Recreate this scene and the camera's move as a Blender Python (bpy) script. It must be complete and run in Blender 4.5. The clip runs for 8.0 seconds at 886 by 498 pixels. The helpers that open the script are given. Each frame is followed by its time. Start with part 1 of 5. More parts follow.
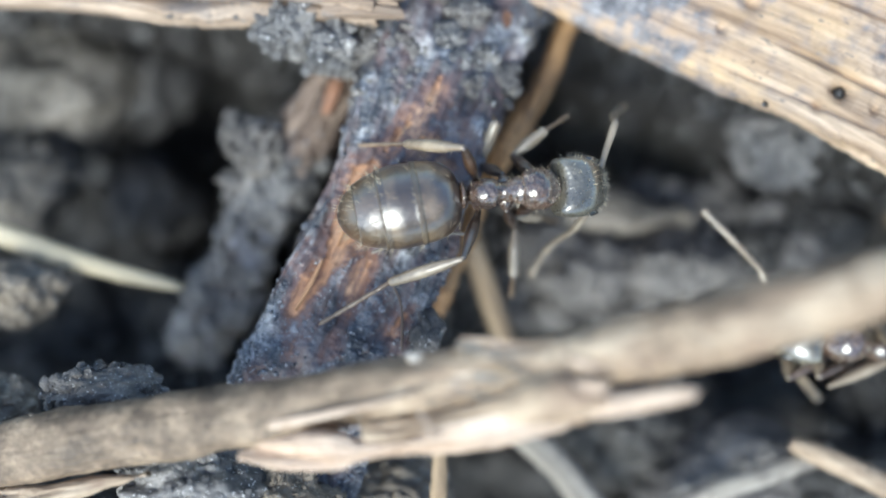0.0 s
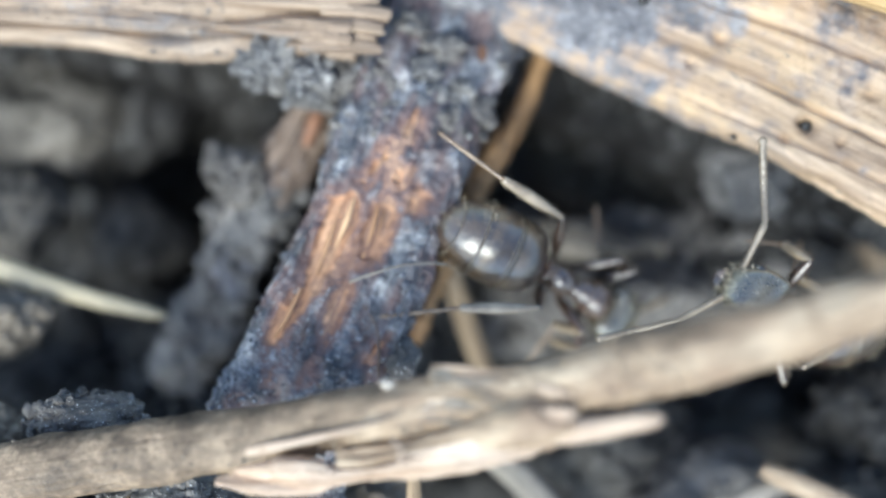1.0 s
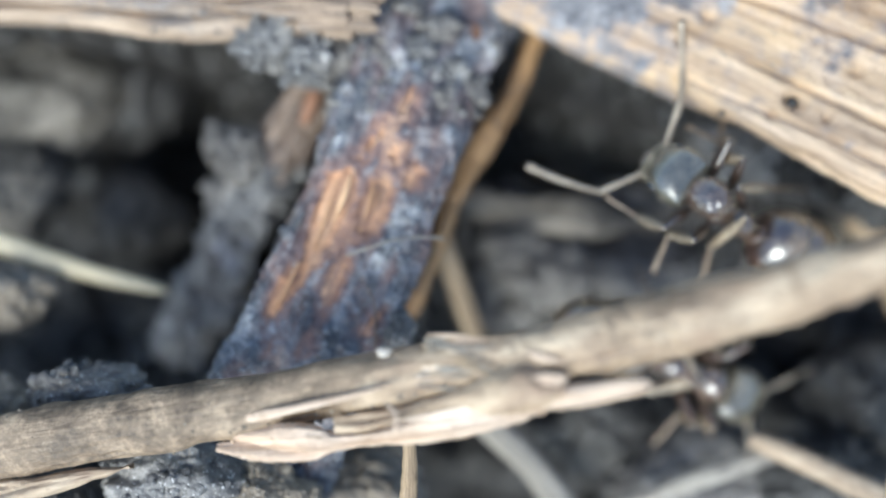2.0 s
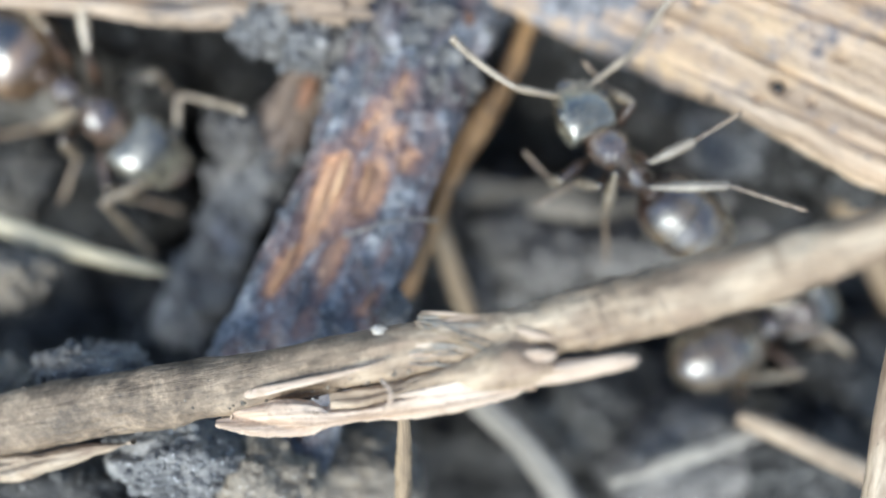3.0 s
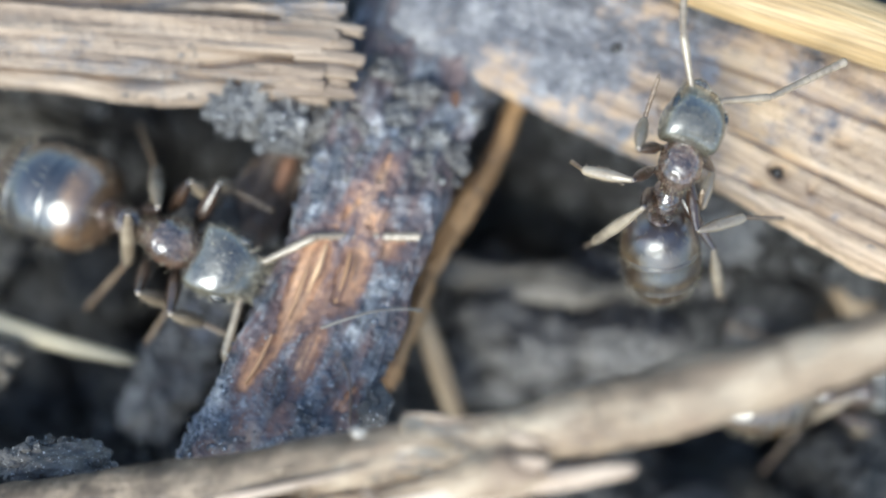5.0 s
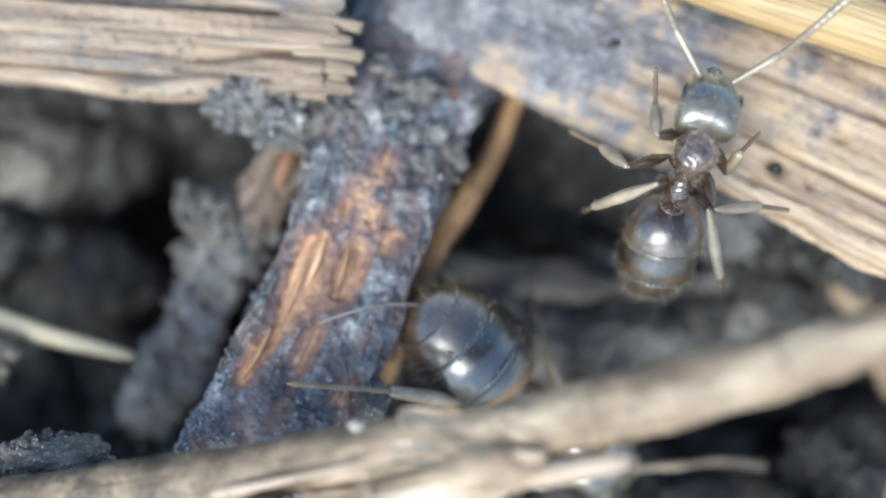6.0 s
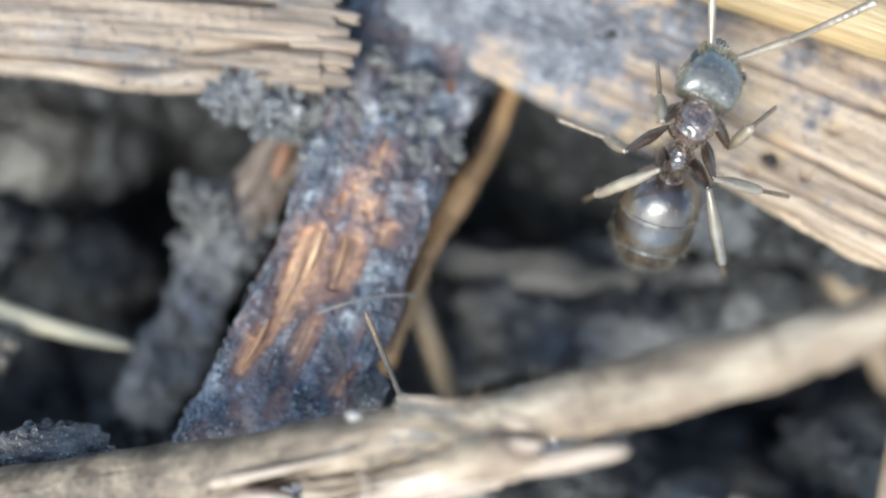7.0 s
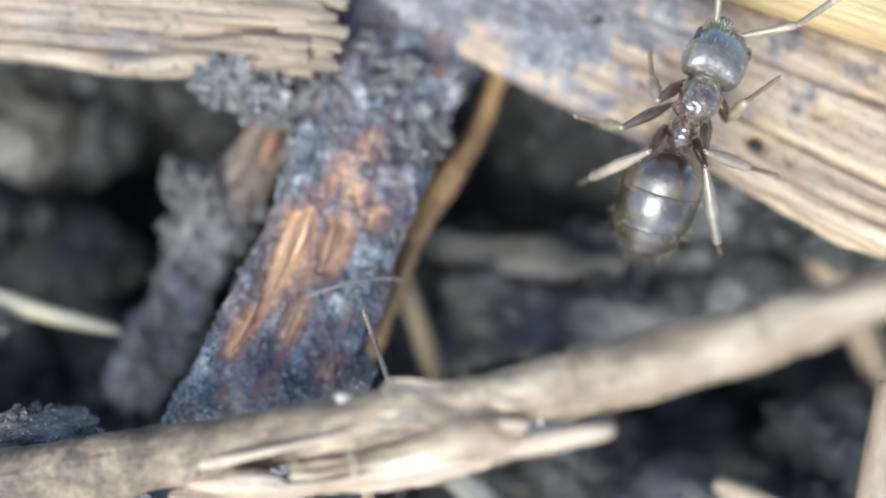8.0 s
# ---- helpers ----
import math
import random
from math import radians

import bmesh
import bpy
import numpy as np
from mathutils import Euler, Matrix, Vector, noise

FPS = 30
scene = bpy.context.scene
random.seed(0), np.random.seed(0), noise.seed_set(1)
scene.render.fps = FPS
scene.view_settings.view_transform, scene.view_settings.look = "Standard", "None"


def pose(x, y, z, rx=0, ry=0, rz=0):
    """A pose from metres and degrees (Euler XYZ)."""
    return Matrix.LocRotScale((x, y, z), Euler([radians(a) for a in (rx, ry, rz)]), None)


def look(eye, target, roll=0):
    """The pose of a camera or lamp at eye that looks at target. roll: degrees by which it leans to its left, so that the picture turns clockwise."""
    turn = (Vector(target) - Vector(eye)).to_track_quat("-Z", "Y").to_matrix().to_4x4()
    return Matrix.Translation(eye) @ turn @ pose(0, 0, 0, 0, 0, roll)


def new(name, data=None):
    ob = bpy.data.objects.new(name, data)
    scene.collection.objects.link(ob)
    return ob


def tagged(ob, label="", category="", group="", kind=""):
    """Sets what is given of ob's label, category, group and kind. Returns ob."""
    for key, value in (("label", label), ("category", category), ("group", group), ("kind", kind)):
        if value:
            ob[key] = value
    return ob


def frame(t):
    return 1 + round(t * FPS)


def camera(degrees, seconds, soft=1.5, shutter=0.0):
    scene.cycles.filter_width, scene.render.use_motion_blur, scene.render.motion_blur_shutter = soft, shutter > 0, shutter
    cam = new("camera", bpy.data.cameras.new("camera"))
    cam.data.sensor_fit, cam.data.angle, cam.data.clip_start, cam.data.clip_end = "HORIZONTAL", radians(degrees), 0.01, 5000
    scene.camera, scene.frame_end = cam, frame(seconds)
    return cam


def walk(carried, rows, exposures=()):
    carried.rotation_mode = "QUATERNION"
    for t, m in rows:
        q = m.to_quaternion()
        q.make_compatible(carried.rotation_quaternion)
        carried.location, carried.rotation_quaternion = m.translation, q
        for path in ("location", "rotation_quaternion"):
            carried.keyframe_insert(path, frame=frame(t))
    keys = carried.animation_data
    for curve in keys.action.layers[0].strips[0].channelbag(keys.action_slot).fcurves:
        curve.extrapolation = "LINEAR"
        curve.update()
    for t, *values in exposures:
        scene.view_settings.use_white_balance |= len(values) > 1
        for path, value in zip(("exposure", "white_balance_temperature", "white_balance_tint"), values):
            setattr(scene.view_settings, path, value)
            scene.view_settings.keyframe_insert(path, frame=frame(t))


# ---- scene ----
# ---- camera ----
cam = camera(40.0, 8.0, soft=1.9)
MM = 0.001
cam.data.dof.use_dof = True
cam.data.dof.focus_distance = 16.7 * MM
cam.data.dof.aperture_fstop = 40.0
# seconds; millimetres x, y, z; degrees of yaw about the picture's upright axis, pitch, roll
PATH = [
    (0.0, -0.000, 0.000, 18.000, 0.000, -0.000, 0.000),
    (0.5, 0.273, 0.144, 18.139, 0.168, 0.924, -0.104),
    (1.0, 0.286, 0.031, 18.380, -0.201, 1.278, 0.000),
    (1.5, 0.320, -0.104, 18.543, -0.191, 1.156, -0.064),
    (3.0, 0.442, -0.348, 19.217, -0.220, 0.344, -0.175),
    (3.5, 0.473, 0.111, 18.597, -0.851, 1.959, -0.145),
    (4.0, 0.406, 0.087, 18.195, -1.084, 2.659, -0.125),
    (4.5, 0.319, 0.171, 18.294, -1.343, 2.860, -0.005),
    (6.0, 0.433, 0.057, 18.331, -1.089, 3.118, 0.146),
    (6.5, 0.412, -0.016, 18.304, -1.298, 3.103, 0.073),
    (7.0, 0.418, 0.041, 18.430, -1.271, 2.726, 0.123),
    (7.5, 0.449, -0.050, 18.418, -1.474, 2.908, 0.054),
    (8.0, 0.420, -0.092, 18.523, -1.836, 2.389, 0.098),
]


def eye_pose(x, y, z, swing, pitch, roll):
    turn = Matrix.Rotation(radians(swing), 4, "Y") @ Matrix.Rotation(radians(pitch), 4, "X") @ Matrix.Rotation(radians(roll), 4, "Z")
    return Matrix.Translation((x * MM, y * MM, z * MM)) @ turn


walk(cam, [(t, eye_pose(*r)) for t, *r in PATH],
     exposures=[(t, stops, 6150, 4) for t, stops in ((0, 0.81), (3.0, 0.76), (3.6, 0.68), (4.0, 0.55), (4.5, 0.64), (6.0, 0.74), (7.0, 0.78), (8.0, 0.84))])

# ---- light ----
SUN_ELEVATION, SUN_AZIMUTH = 51.0, 212.0   # degrees; azimuth clockwise from +y
world = bpy.data.worlds.new("sky")
scene.world = world
world.use_nodes = True
wn = world.node_tree.nodes
sky = wn.new("ShaderNodeTexSky")
sky.sky_type = "NISHITA"
sky.sun_disc = False
sky.sun_elevation, sky.sun_rotation = radians(SUN_ELEVATION), radians(SUN_AZIMUTH)
world.node_tree.links.new(sky.outputs[0], wn["Background"].inputs[0])
wn["Background"].inputs[1].default_value = 0.15
sun = new("sun", bpy.data.lights.new("sun", "SUN"))
sun.data.energy, sun.data.angle, sun.data.color = 2.9, radians(36.0), (0.985, 0.975, 0.895)
a, e = radians(SUN_AZIMUTH), radians(SUN_ELEVATION)
sun.matrix_world = look((0, 0, 0), (-math.sin(a) * math.cos(e), -math.cos(a) * math.cos(e), -math.sin(e)))


# ---- noise and mesh helpers (all lengths below in millimetres) ----
def lattice(i, j, k, seed):
    h = (i * 374761393 + j * 668265263 + k * 2147483647 + seed * 974634777) & 0x7FFFFFFF
    h = ((h ^ (h >> 13)) * 1274126177) & 0x7FFFFFFF
    h = ((h ^ (h >> 16)) * 1103515245 + 12345) & 0x7FFFFFFF
    return (h ^ (h >> 15)) % 65536 / 32767.5 - 1.0


def vnoise(p, seed=0):
    q = np.floor(p).astype(np.int64)
    f = p - q
    f = f * f * (3 - 2 * f)
    out = np.zeros(len(p))
    for dx in (0, 1):
        for dy in (0, 1):
            for dz in (0, 1):
                w = (f[:, 0] if dx else 1 - f[:, 0]) * (f[:, 1] if dy else 1 - f[:, 1]) * (f[:, 2] if dz else 1 - f[:, 2])
                out += w * lattice(q[:, 0] + dx, q[:, 1] + dy, q[:, 2] + dz, seed)
    return out


def fbm(p, scale=1.0, octaves=4, seed=0, billow=False):
    out, amp, total = np.zeros(len(p)), 1.0, 0.0
    for o in range(octaves):
        n = vnoise(p * scale * 2.03 ** o + 17.3 * o, seed + o)
        out += amp * ((1 - 2 * np.abs(n)) if billow else n)
        total += amp
        amp *= 0.5
    return out / total


def mesh_of(name, verts, faces, material, uvs=None, smooth=True, crust=None):
    me = bpy.data.meshes.new(name)
    me.from_pydata((np.asarray(verts) * MM).tolist(), [], faces)
    if uvs is not None:
        layer = me.uv_layers.new(name="grain")
        loops = np.empty(len(me.loops), dtype=np.int32)
        me.loops.foreach_get("vertex_index", loops)
        layer.data.foreach_set("uv", np.asarray(uvs)[loops].astype(np.float32).ravel())
    if crust is not None:
        me.attributes.new("crust", "FLOAT", "POINT").data.foreach_set("value", np.asarray(crust, np.float32))
    if smooth:
        me.polygons.foreach_set("use_smooth", [True] * len(me.polygons))
    me.materials.append(material)
    me.update()
    return me


def thing(name, verts, faces, material, label, category, group="", kind="", uvs=None, smooth=True, crust=None):
    """A top-level object whose origin is the middle of its vertices."""
    verts = np.asarray(verts, float)
    mid = (verts.min(0) + verts.max(0)) / 2
    ob = new(name, mesh_of(name, verts - mid, faces, material, uvs, smooth, crust))
    ob.location = Vector(mid * MM)
    return tagged(ob, label, category, group, kind)


def part(name, verts, faces, material, parent, label="", origin=(0, 0, 0), uvs=None, kind="", smooth=True):
    """A mesh under a thing; verts in the parent's space, moved to origin."""
    ob = new(name, mesh_of(name, verts, faces, material, uvs, smooth))
    ob.parent = parent
    ob.location = Vector(origin) * MM
    return tagged(ob, label, kind=kind)


def curve_points(ctrl, n):
    """n points on a smooth curve through ctrl, which may carry more columns than three."""
    c = np.asarray(ctrl, float)
    c = np.vstack([2 * c[0] - c[1], c, 2 * c[-1] - c[-2]])
    t = np.linspace(0, len(c) - 3 - 1e-9, n)
    i = t.astype(int)
    f = (t - i)[:, None]
    p0, p1, p2, p3 = c[i], c[i + 1], c[i + 2], c[i + 3]
    return 0.5 * (2 * p1 + (p2 - p0) * f + (2 * p0 - 5 * p1 + 4 * p2 - p3) * f ** 2 + (3 * p1 - p0 - 3 * p2 + p3) * f ** 3)


def strip(ctrl, thick, n=120, m=40, square=3.0, groove=0.03, across=5.0, along=0.3, lump=0.05, fray=(0.0, 0.0), fray_freq=6.0, seed=0, roll=0.0, split=0.0, grit=0.0):
    """A length of wood or straw. ctrl: x, y, z of its top line and its width; thick: its depth; square: 2 round, more is boxier.
    groove: depth of the grain; fray: how ragged the two ends are. Gives verts, faces and grain coordinates."""
    c = curve_points(ctrl, n)
    p, w = c[:, :3].copy(), c[:, 3]
    p[:, 2] -= thick / 2
    t = np.gradient(p, axis=0)
    t /= np.linalg.norm(t, axis=1)[:, None]
    side = np.cross(t, [0, 0, 1.0])
    side /= np.linalg.norm(side, axis=1)[:, None]
    up = np.cross(side, t)
    if roll:
        cr, sr = math.cos(radians(roll)), math.sin(radians(roll))
        side, up = side * cr + up * sr, up * cr - side * sr
    s = np.r_[0, np.cumsum(np.linalg.norm(np.diff(p, axis=0), axis=1))]
    a = np.linspace(0, 2 * np.pi, m, endpoint=False)
    ca, sa = np.cos(a), np.sin(a)
    r = (np.abs(ca) ** square + np.abs(sa) ** square) ** (-1 / square)
    px, py = ca * r, sa * r
    S = np.repeat(s, m)
    X, Y = np.tile(px, n), np.tile(py, n)
    W = np.repeat(w, m)
    lat = X * W / 2
    g = fbm(np.c_[S * along, lat * across, Y * thick * across * 0.6 + seed], 1.0, 4, seed)
    g = g + 0.6 * fbm(np.c_[S * along * 3, lat * across * 3, Y * thick * across * 2], 1.0, 3, seed + 7)
    if split:
        deep = fbm(np.c_[S * along * 0.5, lat * across * 0.45, Y * 0.4 + seed], 1.0, 2, seed + 31)
        g = g - split * np.clip(1 - np.abs(deep) * 9, 0, 1)
    l = fbm(np.c_[S, lat * 1.5, Y * thick + seed * 3.1], 0.9, 3, seed + 3)
    d = groove * g + lump * l
    if grit:
        q = np.c_[S + seed, lat, Y * thick]
        d = d + grit * (fbm(q, 5.0, 2, seed + 41, True) + 0.8 * fbm(q, 11.0, 3, seed + 43, True)) * np.clip(0.6 + fbm(q, 0.8, 2, seed + 45) * 1.6, 0, 1.3)
    nx, ny = np.sign(X) * np.abs(X) ** (square - 1), np.sign(Y) * np.abs(Y) ** (square - 1)
    nl = np.hypot(nx / np.maximum(W / 2, 1e-6), ny / (thick / 2)) + 1e-9
    ox = X * W / 2 + d * (nx / np.maximum(W / 2, 1e-6)) / nl
    oy = Y * thick / 2 + d * (ny / (thick / 2)) / nl
    # ragged ends
    jag = fbm(np.c_[lat * fray_freq, Y * 1.5 + seed, np.zeros_like(Y)], 1.0, 3, seed + 11)
    L = s[-1]
    near0, near1 = np.clip(1 - S / (abs(fray[0]) * 3 + 1e-6), 0, 1), np.clip(1 - (L - S) / (abs(fray[1]) * 3 + 1e-6), 0, 1)
    push = -jag * fray[0] * near0 + jag * fray[1] * near1
    i = np.repeat(np.arange(n), m)
    verts = p[i] + side[i] * ox[:, None] + up[i] * oy[:, None] + t[i] * push[:, None]
    faces = []
    for k in range(n - 1):
        b = k * m
        faces += [(b + j, b + (j + 1) % m, b + m + (j + 1) % m, b + m + j) for j in range(m)]
    verts = np.vstack([verts, verts[:m].mean(0) + t[0] * 0.02, verts[-m:].mean(0) - t[-1] * abs(fray[1])])
    e0, e1 = n * m, n * m + 1
    b = (n - 1) * m
    faces += [((j + 1) % m, j, e0) for j in range(m)] + [(b + j, b + (j + 1) % m, e1) for j in range(m)]
    arc = np.tile(np.r_[0, np.cumsum(np.hypot(np.diff(px) * w.mean() / 2, np.diff(py) * thick / 2))], n)
    uv = np.c_[S + seed * 7.3, arc + seed * 3.7]
    uv = np.vstack([uv, uv[:1], uv[-1:]])
    return verts, faces, uv


def ico(level):
    bm = bmesh.new()
    bmesh.ops.create_icosphere(bm, subdivisions=level, radius=1.0)
    v = np.array([x.co[:] for x in bm.verts])
    f = [[x.index for x in g.verts] for g in bm.faces]
    bm.free()
    return v, f


ICO = {k: ico(k) for k in (1, 2, 4, 5, 6)}


def clod_mesh(radii, seed, level=5, rough=0.3, grit=0.05):
    v, f = ICO[level]
    size = float(np.mean(radii))
    q = v * size
    r = 1 + rough * 1.5 * fbm(v + seed * 5.7, 1.3, 3, seed) + rough * 0.4 * fbm(q + seed * 3.3, 2.6 / max(size, 0.3), 3, seed + 5, True)
    out = v * np.asarray(radii) * r[:, None]
    out += v * (grit * (fbm(q + seed, 7.0, 3, seed + 9, True) + 0.6 * fbm(q + seed, 16.0, 2, seed + 13)))[:, None]
    return out, f


def crumbs_mesh(points, sizes, seed, level=1, flat=0.8):
    """Many small lumps joined into one."""
    v, f = ICO[level]
    rng = np.random.default_rng(seed)
    f = np.array(f)
    vs, fs = [], []
    for k, (p, s) in enumerate(zip(points, sizes)):
        sc = s * rng.uniform(0.6, 1.25, 3)
        sc[2] *= flat
        q = v * (1 + rng.uniform(-0.28, 0.28, len(v)))[:, None] * sc
        a = rng.uniform(0, 6.28)
        c, sn = math.cos(a), math.sin(a)
        q = np.c_[q[:, 0] * c - q[:, 1] * sn, q[:, 0] * sn + q[:, 1] * c, q[:, 2]]
        vs.append(q + p)
        fs.append(f + k * len(v))
    return np.vstack(vs), np.vstack(fs).tolist()


# ---- materials ----
def nodes_of(name):
    m = bpy.data.materials.new(name)
    m.use_nodes = True
    return m, m.node_tree.nodes, m.node_tree.links, m.node_tree.nodes["Principled BSDF"]


def tex(n, l, coord, scale, detail, rough=0.55, seed=0.0):
    """Noise on a coordinate scaled along each axis."""
    mp = n.new("ShaderNodeMapping")
    mp.inputs["Scale"].default_value = scale
    mp.inputs["Location"].default_value = (seed, seed * 1.7, seed * 0.6)
    l.new(coord, mp.inputs["Vector"])
    t = n.new("ShaderNodeTexNoise")
    t.inputs["Scale"].default_value, t.inputs["Detail"].default_value, t.inputs["Roughness"].default_value = 1.0, detail, rough
    l.new(mp.outputs[0], t.inputs["Vector"])
    return t.outputs["Fac"]


def ramp(n, l, fac, stops):
    r = n.new("ShaderNodeValToRGB")
    while len(r.color_ramp.elements) < len(stops):
        r.color_ramp.elements.new(0.5)
    for el, (pos, col) in zip(r.color_ramp.elements, stops):
        el.position = pos
        el.color = (*col, 1) if len(col) == 3 else col
    l.new(fac, r.inputs[0])
    return r.outputs[0]


def mix(n, l, fac, a, b, mode="MIX"):
    x = n.new("ShaderNodeMix")
    x.data_type, x.blend_type = "RGBA", mode
    for sock, val in ((x.inputs[0], fac), (x.inputs[6], a), (x.inputs[7], b)):
        if hasattr(val, "links"):
            l.new(val, sock)
        elif isinstance(val, tuple):
            sock.default_value = (*val, 1)
        else:
            sock.default_value = val
    return x.outputs[2]


def bump(n, l, bsdf, height, strength, distance, normal=None):
    b = n.new("ShaderNodeBump")
    b.inputs["Strength"].default_value, b.inputs["Distance"].default_value = strength, distance * MM
    l.new(height, b.inputs["Height"])
    if normal is not None:
        l.new(normal, b.inputs["Normal"])
    l.new(b.outputs[0], bsdf.inputs["Normal"])
    return b.outputs[0]


W01 = lambda lo, hi: [(lo, (0, 0, 0)), (hi, (1, 1, 1))]


def wood(name, dark, mid, light, stain, stain_range=(0.55, 0.7), stain_scale=(0.5, 1.1), grain=(0.35, 6.0), rough=0.62, relief=0.03, specks=None, seed=0.0, crust=None, fringe=None, weathered=None):
    """Grained wood; crust: three colours of the dirt that covers it where the mesh's crust attribute says so."""
    m, n, l, b = nodes_of(name)
    uv = n.new("ShaderNodeTexCoord").outputs["UV"]
    g1 = tex(n, l, uv, (grain[0], grain[1], 1), 6, 0.6, seed)
    g2 = tex(n, l, uv, (grain[0] * 2.2, grain[1] * 4.5, 1), 4, 0.6, seed + 3)
    base = ramp(n, l, g1, [(0.3, dark), (0.5, mid), (0.68, light)])
    fine = ramp(n, l, g2, [(0.3, (0.55, 0.52, 0.5)), (0.6, (1.08, 1.05, 1.0))])
    base = mix(n, l, 0.75, base, fine, "MULTIPLY")
    s = tex(n, l, uv, (stain_scale[0], stain_scale[1], 1), 7, 0.68, seed + 9)
    base = mix(n, l, ramp(n, l, s, W01(*stain_range)), base, stain)
    if specks:
        k = tex(n, l, uv, (3.2, 9.0, 1), 4, 0.7, seed + 21)
        base = mix(n, l, ramp(n, l, k, W01(0.62, 0.7)), base, specks)
    if crust:
        at = n.new("ShaderNodeAttribute")
        at.attribute_name = "crust"
        co = n.new("ShaderNodeTexCoord").outputs["Object"]
        d1 = tex(n, l, co, (1700, 1700, 1700), 5, 0.65, seed + 31)
        d2 = tex(n, l, co, (9000, 9000, 9000), 4, 0.7, seed + 33)
        dirt = ramp(n, l, d1, [(0.32, crust[0]), (0.52, crust[1]), (0.7, crust[2])])
        dirt = mix(n, l, 0.9, dirt, ramp(n, l, d2, [(0.3, (0.5, 0.5, 0.51)), (0.52, (0.97, 0.97, 0.98)), (0.7, (1.4, 1.41, 1.43))]), "MULTIPLY")
        edge = n.new("ShaderNodeMath")
        edge.operation = "MULTIPLY_ADD"
        l.new(d2, edge.inputs[0])
        edge.inputs[1].default_value = 0.9
        l.new(at.outputs["Fac"], edge.inputs[2])
        if fringe:
            along = tex(n, l, uv, (0.8, 3.2, 1), 5, 0.65, seed + 41)
            dirt = mix(n, l, ramp(n, l, along, [(0.44, (0, 0, 0)), (0.62, (0.68, 0.68, 0.68))]), dirt, fringe)
            base = mix(n, l, ramp(n, l, edge.outputs[0], W01(0.4, 0.74)), base, fringe)
        if weathered:
            base = mix(n, l, ramp(n, l, at.outputs["Fac"], [(0.0, (0, 0, 0)), (0.4, (0.85,) * 3)]), base, mix(n, l, 0.7, weathered, fine, "MULTIPLY"))
        cover = ramp(n, l, edge.outputs[0], W01(0.68, 1.12))
        base = mix(n, l, cover, base, dirt)
        if fringe:
            wet = ramp(n, l, d2, [(0.35, (0.62,) * 3), (0.68, (0.3,) * 3)])
    l.new(base, b.inputs["Base Color"])
    gloss = ramp(n, l, g2, [(0.2, (rough + 0.2,) * 3), (0.8, (rough - 0.12,) * 3)])
    l.new(mix(n, l, cover, gloss, wet) if fringe else gloss, b.inputs["Roughness"])
    first = bump(n, l, b, g2, 0.6, relief)
    bump(n, l, b, tex(n, l, uv, (6, 22, 1), 5, 0.7, seed + 5), 0.5, relief * 0.7, first)
    return m


def earth(name, dark, mid, light, mineral, rough=0.85, relief=0.06, seed=0.0):
    m, n, l, b = nodes_of(name)
    co = n.new("ShaderNodeTexCoord").outputs["Object"]
    big = tex(n, l, co, (900,) * 3, 5, 0.6, seed)
    small = tex(n, l, co, (6500,) * 3, 4, 0.7, seed + 2)
    grit = tex(n, l, co, (17000,) * 3, 2, 0.6, seed + 4)
    base = ramp(n, l, big, [(0.3, dark), (0.52, mid), (0.72, light)])
    base = mix(n, l, 0.8, base, ramp(n, l, small, [(0.3, (0.45, 0.45, 0.48)), (0.65, (1.25, 1.22, 1.18))]), "MULTIPLY")
    base = mix(n, l, ramp(n, l, grit, W01(0.62, 0.72)), base, mineral)
    l.new(base, b.inputs["Base Color"])
    l.new(ramp(n, l, small, [(0.3, (rough,) * 3), (0.75, (rough - 0.35,) * 3)]), b.inputs["Roughness"])
    first = bump(n, l, b, small, 0.8, relief)
    bump(n, l, b, grit, 0.7, relief * 0.5, first)
    return m


SOIL = earth("soil", (0.012, 0.0115, 0.011), (0.04, 0.038, 0.037), (0.108, 0.103, 0.098), (0.34, 0.335, 0.33), rough=0.6)
SOIL_GREY = earth("grey soil", (0.052, 0.053, 0.057), (0.17, 0.167, 0.167), (0.45, 0.43, 0.41), (0.75, 0.74, 0.73), rough=0.62, seed=5)
SOIL_TAN = earth("tan soil", (0.105, 0.088, 0.068), (0.235, 0.2, 0.16), (0.39, 0.335, 0.265), (0.55, 0.52, 0.48), seed=9)
SOIL_BROWN = earth("damp brown soil", (0.028, 0.025, 0.021), (0.11, 0.1, 0.086), (0.24, 0.218, 0.188), (0.4, 0.38, 0.35), seed=10)
SOIL_CLOD = earth("brown-grey soil", (0.045, 0.042, 0.041), (0.14, 0.131, 0.125), (0.34, 0.315, 0.29), (0.55, 0.54, 0.53), rough=0.65, seed=7)
SOIL_RED = earth("rust-brown crumbs", (0.07, 0.028, 0.014), (0.23, 0.105, 0.055), (0.38, 0.2, 0.115), (0.45, 0.35, 0.3), seed=15)
GRIT = earth("pale grit", (0.1, 0.108, 0.125), (0.26, 0.272, 0.3), (0.46, 0.46, 0.48), (0.7, 0.71, 0.74), rough=0.5, seed=23)
SOIL_DARK = earth("dark crust", (0.045, 0.051, 0.066), (0.14, 0.15, 0.178), (0.3, 0.315, 0.355), (0.58, 0.6, 0.64), rough=0.5, seed=13)
DIRT = ((0.07, 0.071, 0.083), (0.2, 0.195, 0.205), (0.42, 0.4, 0.39))
